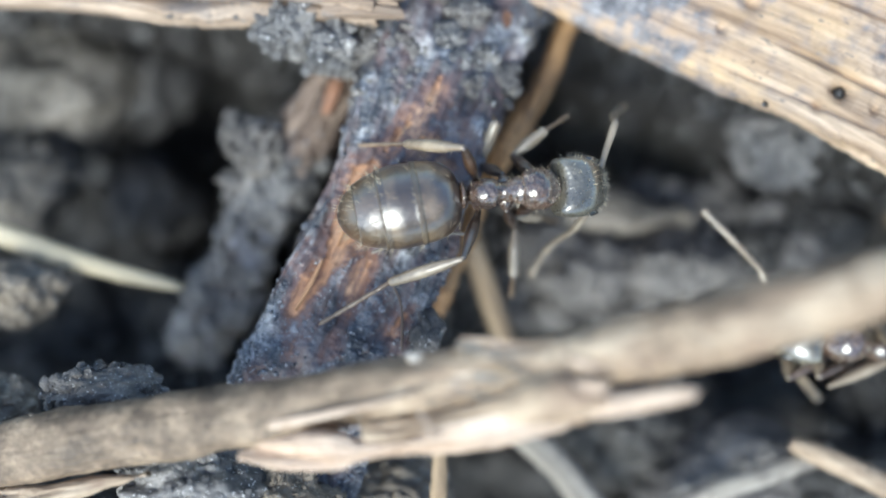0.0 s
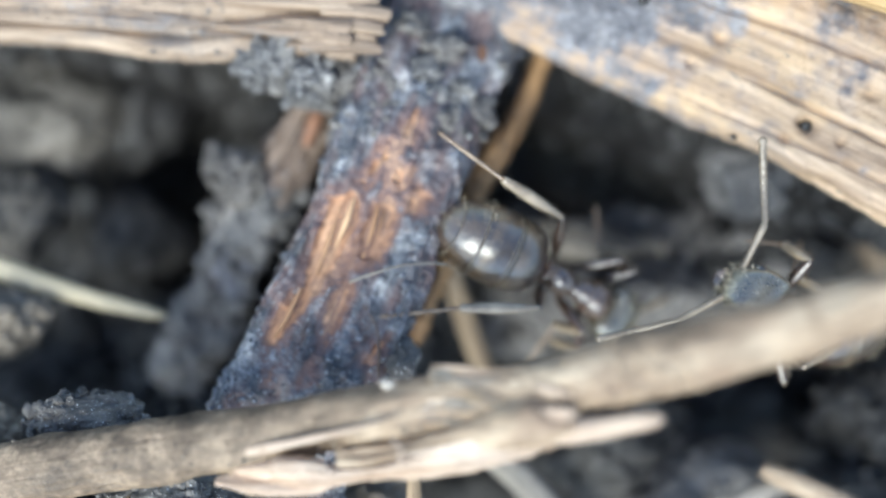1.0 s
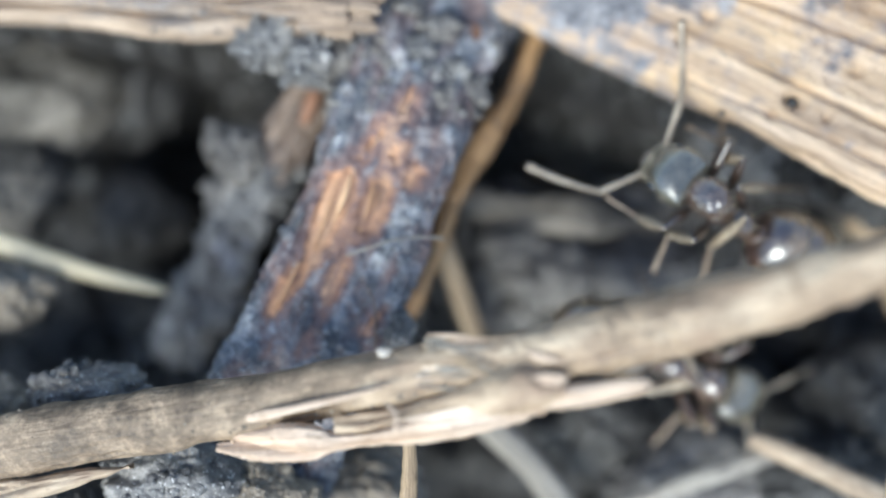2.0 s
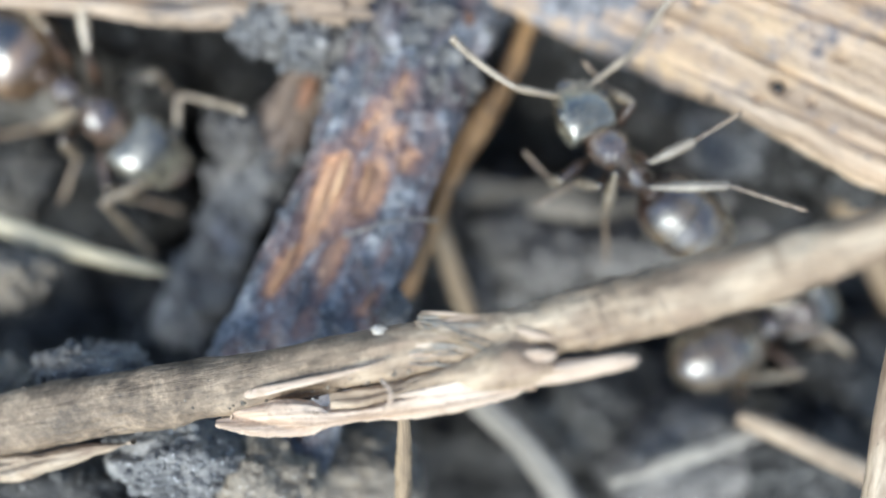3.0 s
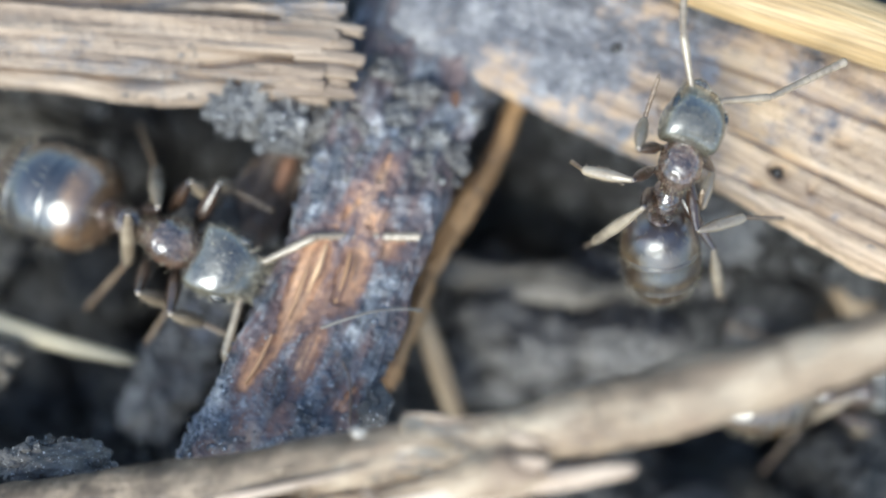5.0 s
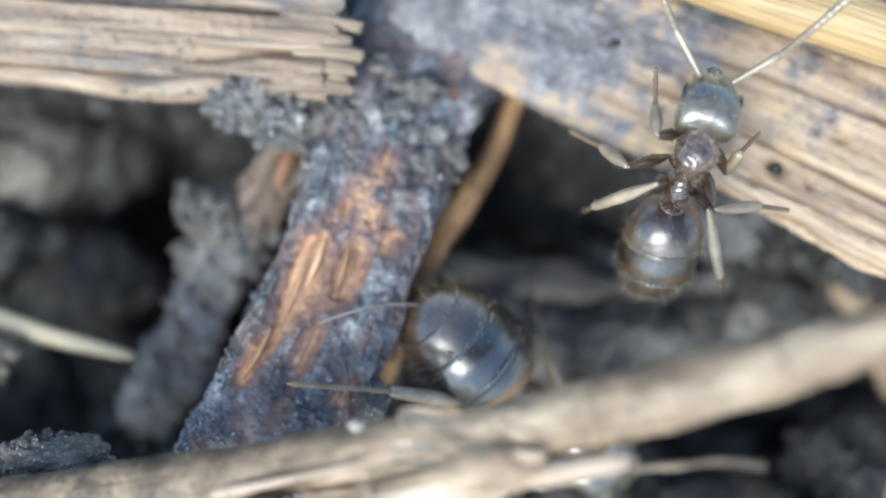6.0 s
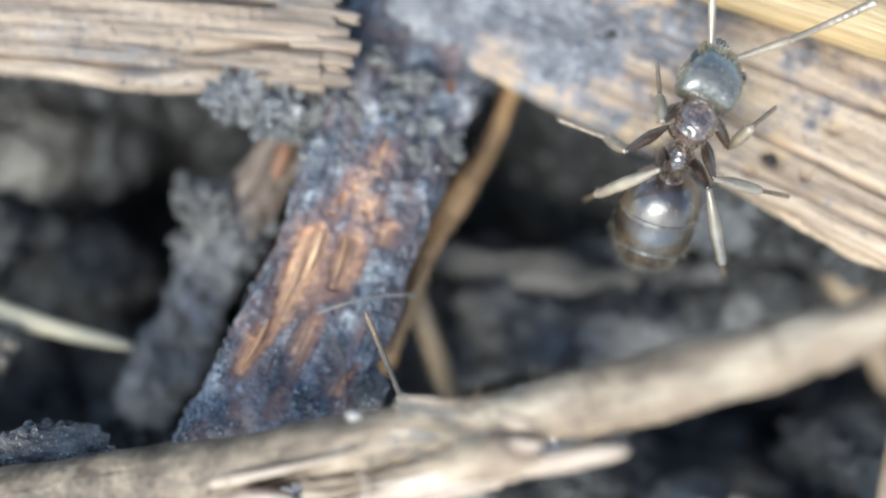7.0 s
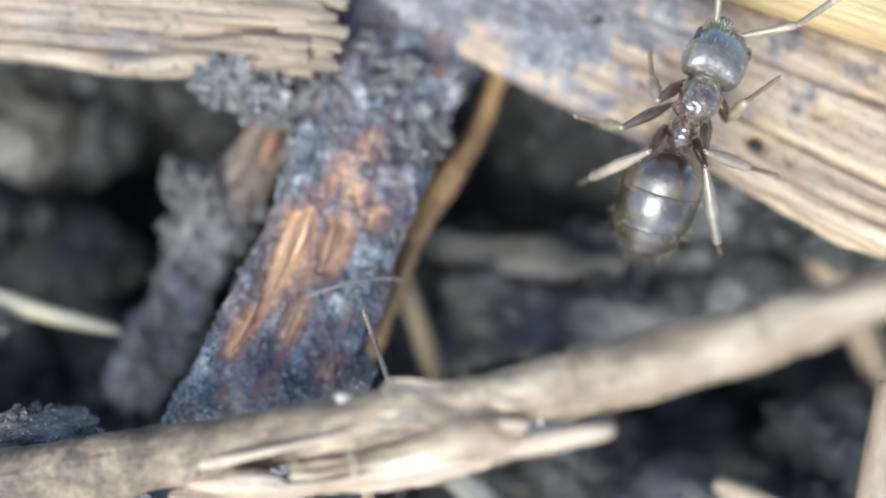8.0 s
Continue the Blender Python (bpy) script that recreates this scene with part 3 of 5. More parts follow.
for k, (ctrl, th, mat, lab, kw) in enumerate([
        ([(-2.58, -2.58, 2.6, 0.2), (-2.3, -2.56, 2.72, 0.36), (-1.75, -2.53, 2.82, 0.42), (-1.2, -2.5, 2.95, 0.36), (-0.9, -2.49, 3.02, 0.22), (-0.13, -2.38, 3.2, 0.24), (0.6, -2.22, 3.42, 0.27), (1.3, -2.08, 3.6, 0.24), (1.75, -1.98, 3.72, 0.1)], 0.3, STRAW_PALE, "pale torn inner layer", dict(grit=0.012, along=0.22, across=7.0, groove=0.05, lump=0.09, split=2.4, fray=(0.3, 0.2))),
        ([(1.2, -1.98, 3.6, 0.12), (1.7, -1.88, 3.76, 0.26), (2.03, -1.82, 3.9, 0.3), (2.6, -1.7, 4.1, 0.28), (2.82, -1.66, 4.14, 0.2), (2.9, -1.64, 4.12, 0.08)], 0.28, STRAW_PALE, "tan stub of the torn layer", dict(grit=0.01, along=0.25, groove=0.03, lump=0.05, fray=(0.1, 0.03))),
        ([(-0.3, -2.2, 3.16, 0.05), (0.3, -2.12, 3.4, 0.16), (0.95, -1.98, 3.58, 0.2), (1.5, -1.9, 3.72, 0.1)], 0.16, STRAW_PALE, "pale strand of the torn layer", dict(grit=0.01, along=0.25, lump=0.04)),
        ([(-0.95, -2.26, 3.0, 0.05), (-0.5, -2.2, 3.12, 0.16), (0.25, -2.02, 3.36, 0.26), (0.9, -1.86, 3.56, 0.36), (1.4, -1.74, 3.76, 0.44), (1.7, -1.69, 3.84, 0.36), (1.84, -1.67, 3.84, 0.16)], 0.28, STRAW, "peeling brown sheath", dict(grit=0.016, along=0.25, across=5.0, groove=0.05, lump=0.16, split=2.2)),
        ([(0.7, -1.86, 3.5, 0.06), (1.15, -1.78, 3.72, 0.2), (1.6, -1.66, 3.9, 0.24), (1.85, -1.6, 3.94, 0.16), (1.92, -1.58, 3.92, 0.06)], 0.16, STRAW_PALE, "rounded pale lobe of the sheath", dict(grit=0.01, along=0.25, lump=0.08, fray=(0.1, 0.04))),
        ([(-2.25, -2.23, 2.74, 0.06), (-2.05, -2.18, 2.86, 0.13), (-1.6, -2.07, 3.0, 0.1), (-1.17, -1.97, 3.12, 0.09), (-0.6, -1.82, 3.3, 0.05), (-0.2, -1.7, 3.42, 0.02)], 0.09, STRAW_PALE, "thin pale sliver", dict(fray=(0.04, 0.0), lump=0.02, grit=0.006, groove=0.015, split=0.3)),
        ([(1.42, -1.27, 3.72, 0.05), (1.55, -1.31, 3.82, 0.12), (1.72, -1.36, 3.86, 0.13), (2.0, -1.41, 3.88, 0.04)], 0.09, STRAW_PALE, "curled pale scrap", dict(fray=(0.03, 0.03), lump=0.03, grit=0.006, groove=0.012, split=0.3)),
        ([(-6.9, -3.58, 1.42, 0.22), (-5.9, -3.42, 1.62, 0.26), (-4.86, -3.2, 1.85, 0.22), (-3.85, -2.95, 2.05, 0.06)], 0.22, STRAW, "split strand", {})]):
    splinter("stem_layer", ctrl, th, mat, lab, stem, seed=60 + k, **{**dict(fray=(0.12, 0.12), fray_freq=9.0, groove=0.035, across=6.0, along=0.6, lump=0.13, grit=0.05, m=56, n=260, split=1.6), **kw})
for k in range(42):   # torn grey fibres fanning out over the stem
    r = random.Random(k + 3)
    u = (k / 41) ** 1.6
    x0, y0 = 0.2 - 0.2 * u + r.uniform(-0.04, 0.04), -1.12 - 0.6 * u + r.uniform(-0.03, 0.03)
    ln, turn = r.uniform(0.4, 1.1) * (1 - 0.25 * u), radians(r.uniform(-38, 4) * (1 - u) + r.uniform(-8, 16) * u)
    fibre = []
    for q, w in ((0, 0.014), (0.3, r.uniform(0.018, 0.05)), (0.7, r.uniform(0.018, 0.045)), (1, 0.01)):
        x, y = x0 + ln * q * math.cos(turn), y0 + ln * q * math.sin(turn) + 0.03 * math.sin(3 * q + k)
        off = (y + 1.6 - 0.18 * x) / 0.36
        fibre.append((x, y, 3.34 + 0.272 * (x - 0.17) - 0.1 * min(1.4, off * off) + 0.05 * math.sin(math.pi * q) * r.random(), w))
    splinter("stem_fibre", fibre, 0.03, STRAW_PALE if k % 9 == 2 else STRAW_GREY if k % 3 else ROOT, "torn pale fibre" if k % 9 == 2 else "torn grey fibre", stem, seed=80 + k, n=36, m=10, groove=0.006, lump=0.012)
splinter("stem_fibre", [(-0.3, -1.95, 3.42, 0.05), (-0.18, -2.1, 3.56, 0.06), (-0.22, -2.3, 3.5, 0.06), (-0.35, -2.45, 3.3, 0.04)], 0.05, STRAW_PALE, "curled pale fibre", stem, seed=120, n=30, m=10, groove=0.006)
splinter("twig", [(-0.05, -2.35, 2.5, 0.15), (-0.05, -3.1, 2.1, 0.16), (-0.1, -4.3, 1.4, 0.17)], 0.15, ROOT, "short thin dirty twig under the stem", seed=70, square=2.0, lump=0.05, grit=0.03, n=120, m=30)
splinter("stem_piece", [(0.9, -2.5, -0.9, 0.42), (1.22, -2.85, -1.0, 0.5), (2.0, -3.65, -1.2, 0.5), (3.0, -5.1, -1.5, 0.45)], 0.4, STRAW_GREY, "greyish stem piece sloping down into soil", seed=71, square=2.2)
splinter("stem_piece", [(5.3, -2.95, -0.4, 0.2), (5.9, -3.2, -0.25, 0.36), (7.6, -4.0, -0.2, 0.38), (8.9, -4.6, -0.3, 0.3)], 0.3, STRAW, "tan straw piece on grey soil", seed=72, square=2.3)
splinter("stem_piece", [(3.3, -4.1, -0.9, 0.2), (4.6, -3.6, -0.6, 0.3), (6.0, -3.1, -0.6, 0.26)], 0.28, STRAW_GREY, "greyish straw piece on grey soil", seed=73, square=2.2)
splinter("straw", [(6.68, -1.15, 3.05, 0.2), (6.64, -1.6, 3.05, 0.36), (6.5, -2.5, 3.0, 0.4), (6.32, -3.8, 2.9, 0.4), (6.1, -5.5, 2.5, 0.4)], 0.3, STRAW, "thin straw standing beside the stem", seed=74, square=2.0)
splinter("straw", [(2.11, 5.98, 0.95, 0.85), (3.69, 5.4, 1.2, 0.9), (4.83, 4.9, 1.4, 0.9), (6.89, 4.15, 1.65, 0.91), (10.1, 2.92, 2.1, 0.91)], 0.8, STRAW_GOLD, "round golden straw lying on the pale wood", seed=75, square=2.0, n=120, m=40, groove=0.015)
splinter("root_hair", [(-1.0, -0.05, 0.92, 0.04), (-0.35, 0.16, 1.0, 0.04), (0.1, 0.22, 0.9, 0.04), (0.45, 0.2, 0.6, 0.04)], 0.04, STRAW_GREY, "fine root hair across the dark wood strip", seed=76, square=2.0, lump=0.01, groove=0.0)
splinter("root_hair", [(-0.86, -0.3, 0.82, 0.03), (-0.6, -0.76, 0.85, 0.035), (-0.58, -1.45, 0.88, 0.03)], 0.03, WOOD_GREY, "fine root hair across the dark wood strip", seed=77, square=2.0, lump=0.01, groove=0.0)


# ---- clods, crumbs and crust ----
def clod(center, radii, seed, material, label, level=5, rough=0.3, grit=0.07, group="clods of soil"):
    v, f = clod_mesh(radii, seed, level, rough, grit)
    ob = thing("soil_clod", v + np.array(center), f, material, label, "soil clod", group, smooth=True)
    mid = (v.min(0) + v.max(0)) / 2
    r = np.random.default_rng(seed)
    pick = v[r.permutation(len(v))]
    pick = pick[pick[:, 2] > -0.3 * radii[2]]
    pick = pick[fbm(pick + seed, 2.2, 2, seed) > -0.12][:int(90 + 190 * min(1.0, radii[0]))]
    gv, gf = crumbs_mesh(pick - mid, 0.018 + 0.115 * r.random(len(pick)) ** 3, seed + 1)
    part("soil_grain", gv, gf, material, ob, kind="stuff", smooth=False)
    return ob


# small black lumps added to give the pale wood its dark pit and spots
for x, y, z, r in ((5.67, 2.23, 0.55, 0.1), (4.62, 2.07, 0.53, 0.05), (4.33, 2.05, 0.48, 0.04), (3.32, 4.1, 0.42, 0.09)):
    v, f = clod_mesh((r, r * 0.8, r * 0.7), int(r * 1000), 2, 0.25, 0.01)
    thing("dark_lump", v + np.array((x, y, z)), f, SOIL, "small black lump set into the pale wood", "soil crumb", "crumbs in the pale wood")
for k, (c, r, mat, lab, lev) in enumerate([
        ((-2.95, 1.6, -1.15), (0.44, 0.36, 0.45), SOIL_CLOD, "pale grey soil clod beside the wood strip", 5),
        ((-3.15, 0.95, -1.5), (0.26, 0.24, 0.28), SOIL_CLOD, "grey soil clod beside the wood strip", 5),
        ((-3.3, 1.85, -1.5), (0.22, 0.25, 0.26), SOIL_CLOD, "pale grey soil clod beside the wood strip", 5),
        ((-2.29, 3.29, -0.1), (0.42, 0.34, 0.42), SOIL_GREY, "grey granular soil clod under the chip", 5),
        ((-1.64, 3.0, -0.15), (0.4, 0.36, 0.44), SOIL_GREY, "grey granular soil clod under the chip", 5),
        ((-1.08, 2.97, -0.15), (0.3, 0.3, 0.38), SOIL_CLOD, "brown-grey soil clod at the wood's end", 5),
        ((-0.2, 3.7, -0.7), (0.4, 0.4, 0.42), SOIL_CLOD, "brown-grey soil clod on the dark wood", 5),
        ((0.35, 3.15, -0.62), (0.36, 0.34, 0.42), SOIL_CLOD, "brown-grey soil clod on the dark wood", 5),
        ((1.15, 3.75, -0.85), (0.45, 0.4, 0.42), SOIL_DARK, "dark soil clod under the pale wood's edge", 5),
        ((0.15, 4.3, -0.65), (0.45, 0.45, 0.45), SOIL_DARK, "dark soil clod between the wood pieces", 5),
        ((0.74, 3.36, -0.3), (0.2, 0.17, 0.26), SOIL_RED, "small rust-brown lump of rotten wood", 5),
        ((-6.6, -0.66, -0.8), (0.7, 0.4, 0.42), SOIL_TAN, "tan soil clod under the grass blade", 5),
        ((-4.7, -2.0, 1.0), (0.8, 0.36, 0.42), SOIL_CLOD, "brown-grey crumbly soil clod against the stem", 5),
        ((-6.5, -2.25, 0.3), (0.6, 0.35, 0.4), SOIL_TAN, "brown soil clod against the stem", 5),
        ((-3.4, -3.35, 1.15), (0.95, 0.55, 0.6), SOIL_GREY, "grey granular soil clod under the stem", 5),
        ((-2.2, -3.6, 0.9), (0.7, 0.6, 0.6), SOIL_TAN, "brown soil clod under the stem", 5),
        ((-5.6, -4.4, 0.0), (1.5, 1.0, 1.2), SOIL, "dark soil clod below the stem", 5),
        ((-0.9, -3.9, -0.4), (1.0, 0.8, 0.8), SOIL_TAN, "brown soil clod below the stem", 5),
        ((3.3, -2.9, -2.8), (1.3, 0.8, 0.9), SOIL, "dark soil clod beside the stem piece", 5),
        ((5.0, -3.9, -2.4), (1.5, 0.9, 1.0), SOIL_CLOD, "grey-brown soil clod under straw pieces", 5),
        ((5.4, -0.15, -2.9), (0.8, 0.55, 0.5), SOIL, "dark soil clod in the hollow", 5),
        ((6.5, 0.35, -2.9), (0.7, 0.5, 0.5), SOIL, "dark soil clod in the hollow", 5),
        ((7.0, -4.0, -2.0), (1.2, 0.9, 0.9), SOIL, "dark soil clod under straw pieces", 5),
        ((7.8, -2.4, -2.4), (1.0, 0.8, 0.8), SOIL, "dark soil clod near the rootlet", 5),
        ((3.9, -0.35, -2.6), (0.95, 0.5, 0.55), SOIL_CLOD, "dark soil clod in the hollow", 5),
        ((2.3, -0.35, -2.5), (0.75, 0.5, 0.5), SOIL_CLOD, "grey soil clod in the hollow", 5),
        ((1.65, 0.1, -2.5), (0.5, 0.42, 0.45), SOIL_CLOD, "brown soil clod in the hollow", 4),
        ((2.9, 3.3, -5.6), (1.0, 0.7, 0.7), SOIL_BROWN, "brown soil clod under the pale wood", 5),
        ((5.45, 1.75, -2.0), (0.7, 0.6, 0.7), SOIL_GREY, "grey soil clod under the pale wood", 5),
        ((-6.9, 2.9, -3.6), (1.5, 1.2, 1.0), SOIL_BROWN, "brown soil clod in a hollow", 5),
        ((-5.2, 3.2, -4.0), (1.0, 0.9, 0.9), SOIL, "dark soil clod in a hollow", 5),
        ((-7.4, 1.1, -2.9), (1.1, 0.8, 0.8), SOIL_BROWN, "brown soil clod in a hollow", 5),
        ((-5.3, 0.7, -4.0), (0.9, 0.7, 0.8), SOIL, "dark soil clod in a hollow", 5),
        ((-4.6, -1.1, -4.3), (0.8, 0.6, 0.6), SOIL, "dark soil clod in a hollow", 5)]):
    clod(c, r, 100 + k, mat, lab, lev, *((0.42, 0.06) if k < 9 else (0.3, 0.07)))
for k, (x, y, z, r, mat) in enumerate([(0.03, 3.13, -0.12, 0.2, SOIL_GREY), (0.37, 3.5, -0.2, 0.2, SOIL_CLOD), (0.62, 2.8, -0.1, 0.15, SOIL_GREY), (0.93, 2.55, -0.2, 0.2, SOIL_CLOD), (-0.36, 2.93, -0.1, 0.17, SOIL_CLOD),
                                       (-0.68, 2.45, -0.02, 0.14, SOIL_GREY), (0.42, 2.4, 0.02, 0.13, SOIL_CLOD), (-0.1, 3.85, -0.25, 0.2, SOIL_CLOD), (0.2, 2.75, -0.05, 0.12, SOIL_GREY)]):
    clod((x, y, z + 0.2), (r, r * 0.85, r * 0.7), 170 + k, mat, "small grey soil lump stuck on the rotten wood" if mat == SOIL_GREY else "small brown-grey soil lump stuck on the rotten wood", 4, 0.36, 0.04)

v, f = clod_mesh((0.1, 0.075, 0.07), 140, 4, 0.25, 0.01)
thing("sand_grain", v + np.array((-0.35, -1.33, 3.06)), f, earth("quartz", (0.32, 0.28, 0.24), (0.46, 0.42, 0.37), (0.6, 0.56, 0.52), (0.7, 0.7, 0.7), rough=0.6, relief=0.01), "tiny whitish sand grain on the stem's edge", "sand grain")

# crust of soil grains on the dark strips
rng = np.random.default_rng(5)


def crust(parent, verts, count, keep, lo, hi, seed, material, label):
    r = np.random.default_rng(seed)
    pick = verts[r.permutation(len(verts))]
    pick = pick[keep(pick)][:count]
    s = lo + (hi - lo) * r.random(len(pick)) ** 3
    v, f = crumbs_mesh(pick - np.array(parent.location) / MM, s, seed)
    return part("soil_crust", v, f, material, parent, label, kind="stuff", smooth=False)


def patchy(p, scale, seed, level):
    return fbm(p, scale, 3, seed) > level


clean = bark_verts[bark_worn < 0.2]
crust(bark, clean, 420, lambda p: (p[:, 2] > 0.1) & (p[:, 1] < 2.2) & patchy(p * [1, 0.6, 1], 1.6, 40, 0.05), 0.012, 0.07, 41, SOIL_DARK, "blue-black soil grains stuck to rotten wood")
crust(bark, clean, 1000, lambda p: (p[:, 2] > 0.5) & (p[:, 1] < -0.3) & patchy(p, 1.2, 43, -0.1), 0.01, 0.07, 42, SOIL_DARK, "blue-grey soil grains stuck to rotten wood")
crust(bark, bark_verts[bark_worn < 0.5], 2600, lambda p: (p[:, 2] > 0.5) & (p[:, 1] < -0.1) & patchy(p, 2.2, 53, -0.12), 0.007, 0.034, 52, GRIT, "fine pale grit stuck to rotten wood")
crust(bark, clean, 380, lambda p: (p[:, 2] > -0.9) & (p[:, 1] > 2.1) & patchy(p, 1.3, 45, 0.0), 0.018, 0.13, 44, SOIL_CLOD, "brown-grey soil grains on the end of rotten wood")
crust(grey_strip, grey_verts, 1500, lambda p: (p[:, 2] > -0.25 * (p[:, 1] - 2.3) * -1 - 1.45) & (p[:, 1] < 1.4) & patchy(p, 1.3, 47, -0.1), 0.03, 0.19, 46, SOIL_GREY, "grey soil grains on decayed wood")
gp = np.c_[rng.uniform(-9, 9.5, 5200), rng.uniform(-6, 6, 5200)]
gp = np.c_[gp, ground_height(gp[:, 0], gp[:, 1]) + 0.03]
v, f = crumbs_mesh(gp, 0.04 + 0.3 * rng.random(len(gp)) ** 4, 48, 2)
thing("soil_crumbs", v, f, SOIL, "loose dark soil crumbs over the ground", "soil", kind="stuff", smooth=False)
gp = np.c_[rng.uniform(0.8, 6.5, 420), rng.uniform(-1.3, 1.1, 420)]
gp = np.c_[gp, -2.75 + 0.5 * fbm(np.c_[gp, gp[:, :1]], 0.9, 2, 61) - 0.35 * np.abs(gp[:, 1])]
v, f = crumbs_mesh(gp, 0.05 + 0.3 * rng.random(len(gp)) ** 3, 62, 2)
thing("soil_crumbs", v, f, SOIL_CLOD, "brown crumbs of soil heaped in the hollow", "soil", kind="stuff", smooth=False)
crust(stem, stem_verts, 140, lambda p: (p[:, 2] > 0.34 * p[:, 0] + 3.2) & patchy(p, 1.5, 50, 0.15), 0.01, 0.04, 49, SOIL_TAN, "soil specks on the stem")
crust(stem, stem_verts, 160, lambda p: (p[:, 2] > 0.32 * p[:, 0] + 2.9) & (p[:, 0] > -2.4) & (p[:, 0] < 0.8) & (p[:, 1] < 0.2 * p[:, 0] - 1.8), 0.012, 0.05, 56, SOIL_TAN, "soil specks on the stem")
crust(upper_plank, plank_verts, 110, lambda p: (p[:, 2] > 0.165 * p[:, 0] - 0.45) & (p[:, 0] < 5.0) & patchy(p, 1.1, 52, 0.12), 0.008, 0.03, 51, SOIL_TAN, "soil specks on the wood")
crust(chip, chip_verts, 250, lambda p: (p[:, 2] > 0.1) & (p[:, 0] > -6.5) & patchy(p, 1.2, 54, 0.18), 0.01, 0.045, 53, SOIL_GREY, "soil specks on the wood")


# ---- ants ----
part_of = part


def cuticle(name, dark, light, rough, sheen=0.0, coat=0.0, wrinkle=0.045, bands=None, coat_rough=0.26):
    """Ant shell; bands: stops along the body (0 front, 1 hind end) that multiply its colour."""
    m, n, l, b = nodes_of(name)
    co = n.new("ShaderNodeTexCoord").outputs["Object"]
    a = tex(n, l, co, (2500,) * 3, 4, 0.6)
    g = tex(n, l, co, (26000,) * 3, 3, 0.6)
    base = ramp(n, l, a, [(0.35, dark), (0.68, light)])
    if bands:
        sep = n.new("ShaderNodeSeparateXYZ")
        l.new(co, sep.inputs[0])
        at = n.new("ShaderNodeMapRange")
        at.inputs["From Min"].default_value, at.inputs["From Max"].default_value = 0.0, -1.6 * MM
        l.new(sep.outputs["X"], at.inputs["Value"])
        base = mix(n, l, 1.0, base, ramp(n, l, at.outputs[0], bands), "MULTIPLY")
    l.new(base, b.inputs["Base Color"])
    l.new(ramp(n, l, g, [(0.3, (rough + 0.12,) * 3), (0.7, (rough - 0.08,) * 3)]), b.inputs["Roughness"])
    b.inputs["Sheen Weight"].default_value = sheen
    b.inputs["Sheen Roughness"].default_value = 0.4
    b.inputs["IOR"].default_value, b.inputs["Coat IOR"].default_value = 1.6, 2.2
    b.inputs["Coat Weight"].default_value = coat
    b.inputs["Coat Roughness"].default_value = coat_rough
    first = bump(n, l, b, tex(n, l, co, (6000,) * 3, 3, 0.6), 0.8, wrinkle)
    bump(n, l, b, g, 0.4, 0.008, first)
    return m


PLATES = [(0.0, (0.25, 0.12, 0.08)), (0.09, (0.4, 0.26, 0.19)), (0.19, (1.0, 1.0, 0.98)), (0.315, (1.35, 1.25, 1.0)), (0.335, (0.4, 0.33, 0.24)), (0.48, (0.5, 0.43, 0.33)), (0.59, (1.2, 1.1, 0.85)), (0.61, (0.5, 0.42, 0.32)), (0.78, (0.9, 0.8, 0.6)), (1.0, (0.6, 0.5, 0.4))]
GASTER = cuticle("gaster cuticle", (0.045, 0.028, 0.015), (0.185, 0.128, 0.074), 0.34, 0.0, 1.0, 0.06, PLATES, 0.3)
# Front gold puts sunlight on the first plate into the colour; hind end paler.
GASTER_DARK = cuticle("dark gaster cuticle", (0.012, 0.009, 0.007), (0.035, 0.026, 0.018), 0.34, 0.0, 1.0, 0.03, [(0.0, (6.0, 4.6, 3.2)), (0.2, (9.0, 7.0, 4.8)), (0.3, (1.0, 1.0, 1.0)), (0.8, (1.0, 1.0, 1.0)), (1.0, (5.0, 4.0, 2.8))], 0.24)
RIM = cuticle("plate rim", (0.07, 0.05, 0.03), (0.17, 0.125, 0.075), 0.4, 0.0, 0.6)
THORAX = cuticle("thorax cuticle", (0.042, 0.02, 0.011), (0.17, 0.095, 0.055), 0.28, 0.0, 1.0, 0.3, None, 0.22)
HEAD = cuticle("head cuticle", (0.035, 0.03, 0.02), (0.17, 0.15, 0.105), 0.3, 0.0, 1.0, 0.07, None, 0.24)
FEMUR = cuticle("femur cuticle", (0.02, 0.01, 0.006), (0.085, 0.045, 0.024), 0.36, 0.0, 0.6)
TIBIA = cuticle("tibia cuticle", (0.22, 0.165, 0.11), (0.44, 0.35, 0.245), 0.36, 0.0, 0.5)
TARSUS = cuticle("tarsus cuticle", (0.15, 0.09, 0.05), (0.34, 0.24, 0.15), 0.4, 0.0, 0.4)
EYE = cuticle("eye", (0.01, 0.01, 0.01), (0.02, 0.02, 0.02), 0.2, 0.0, 0.6)
HAIR = cuticle("bristle", (0.4, 0.33, 0.22), (0.62, 0.54, 0.4), 0.5)


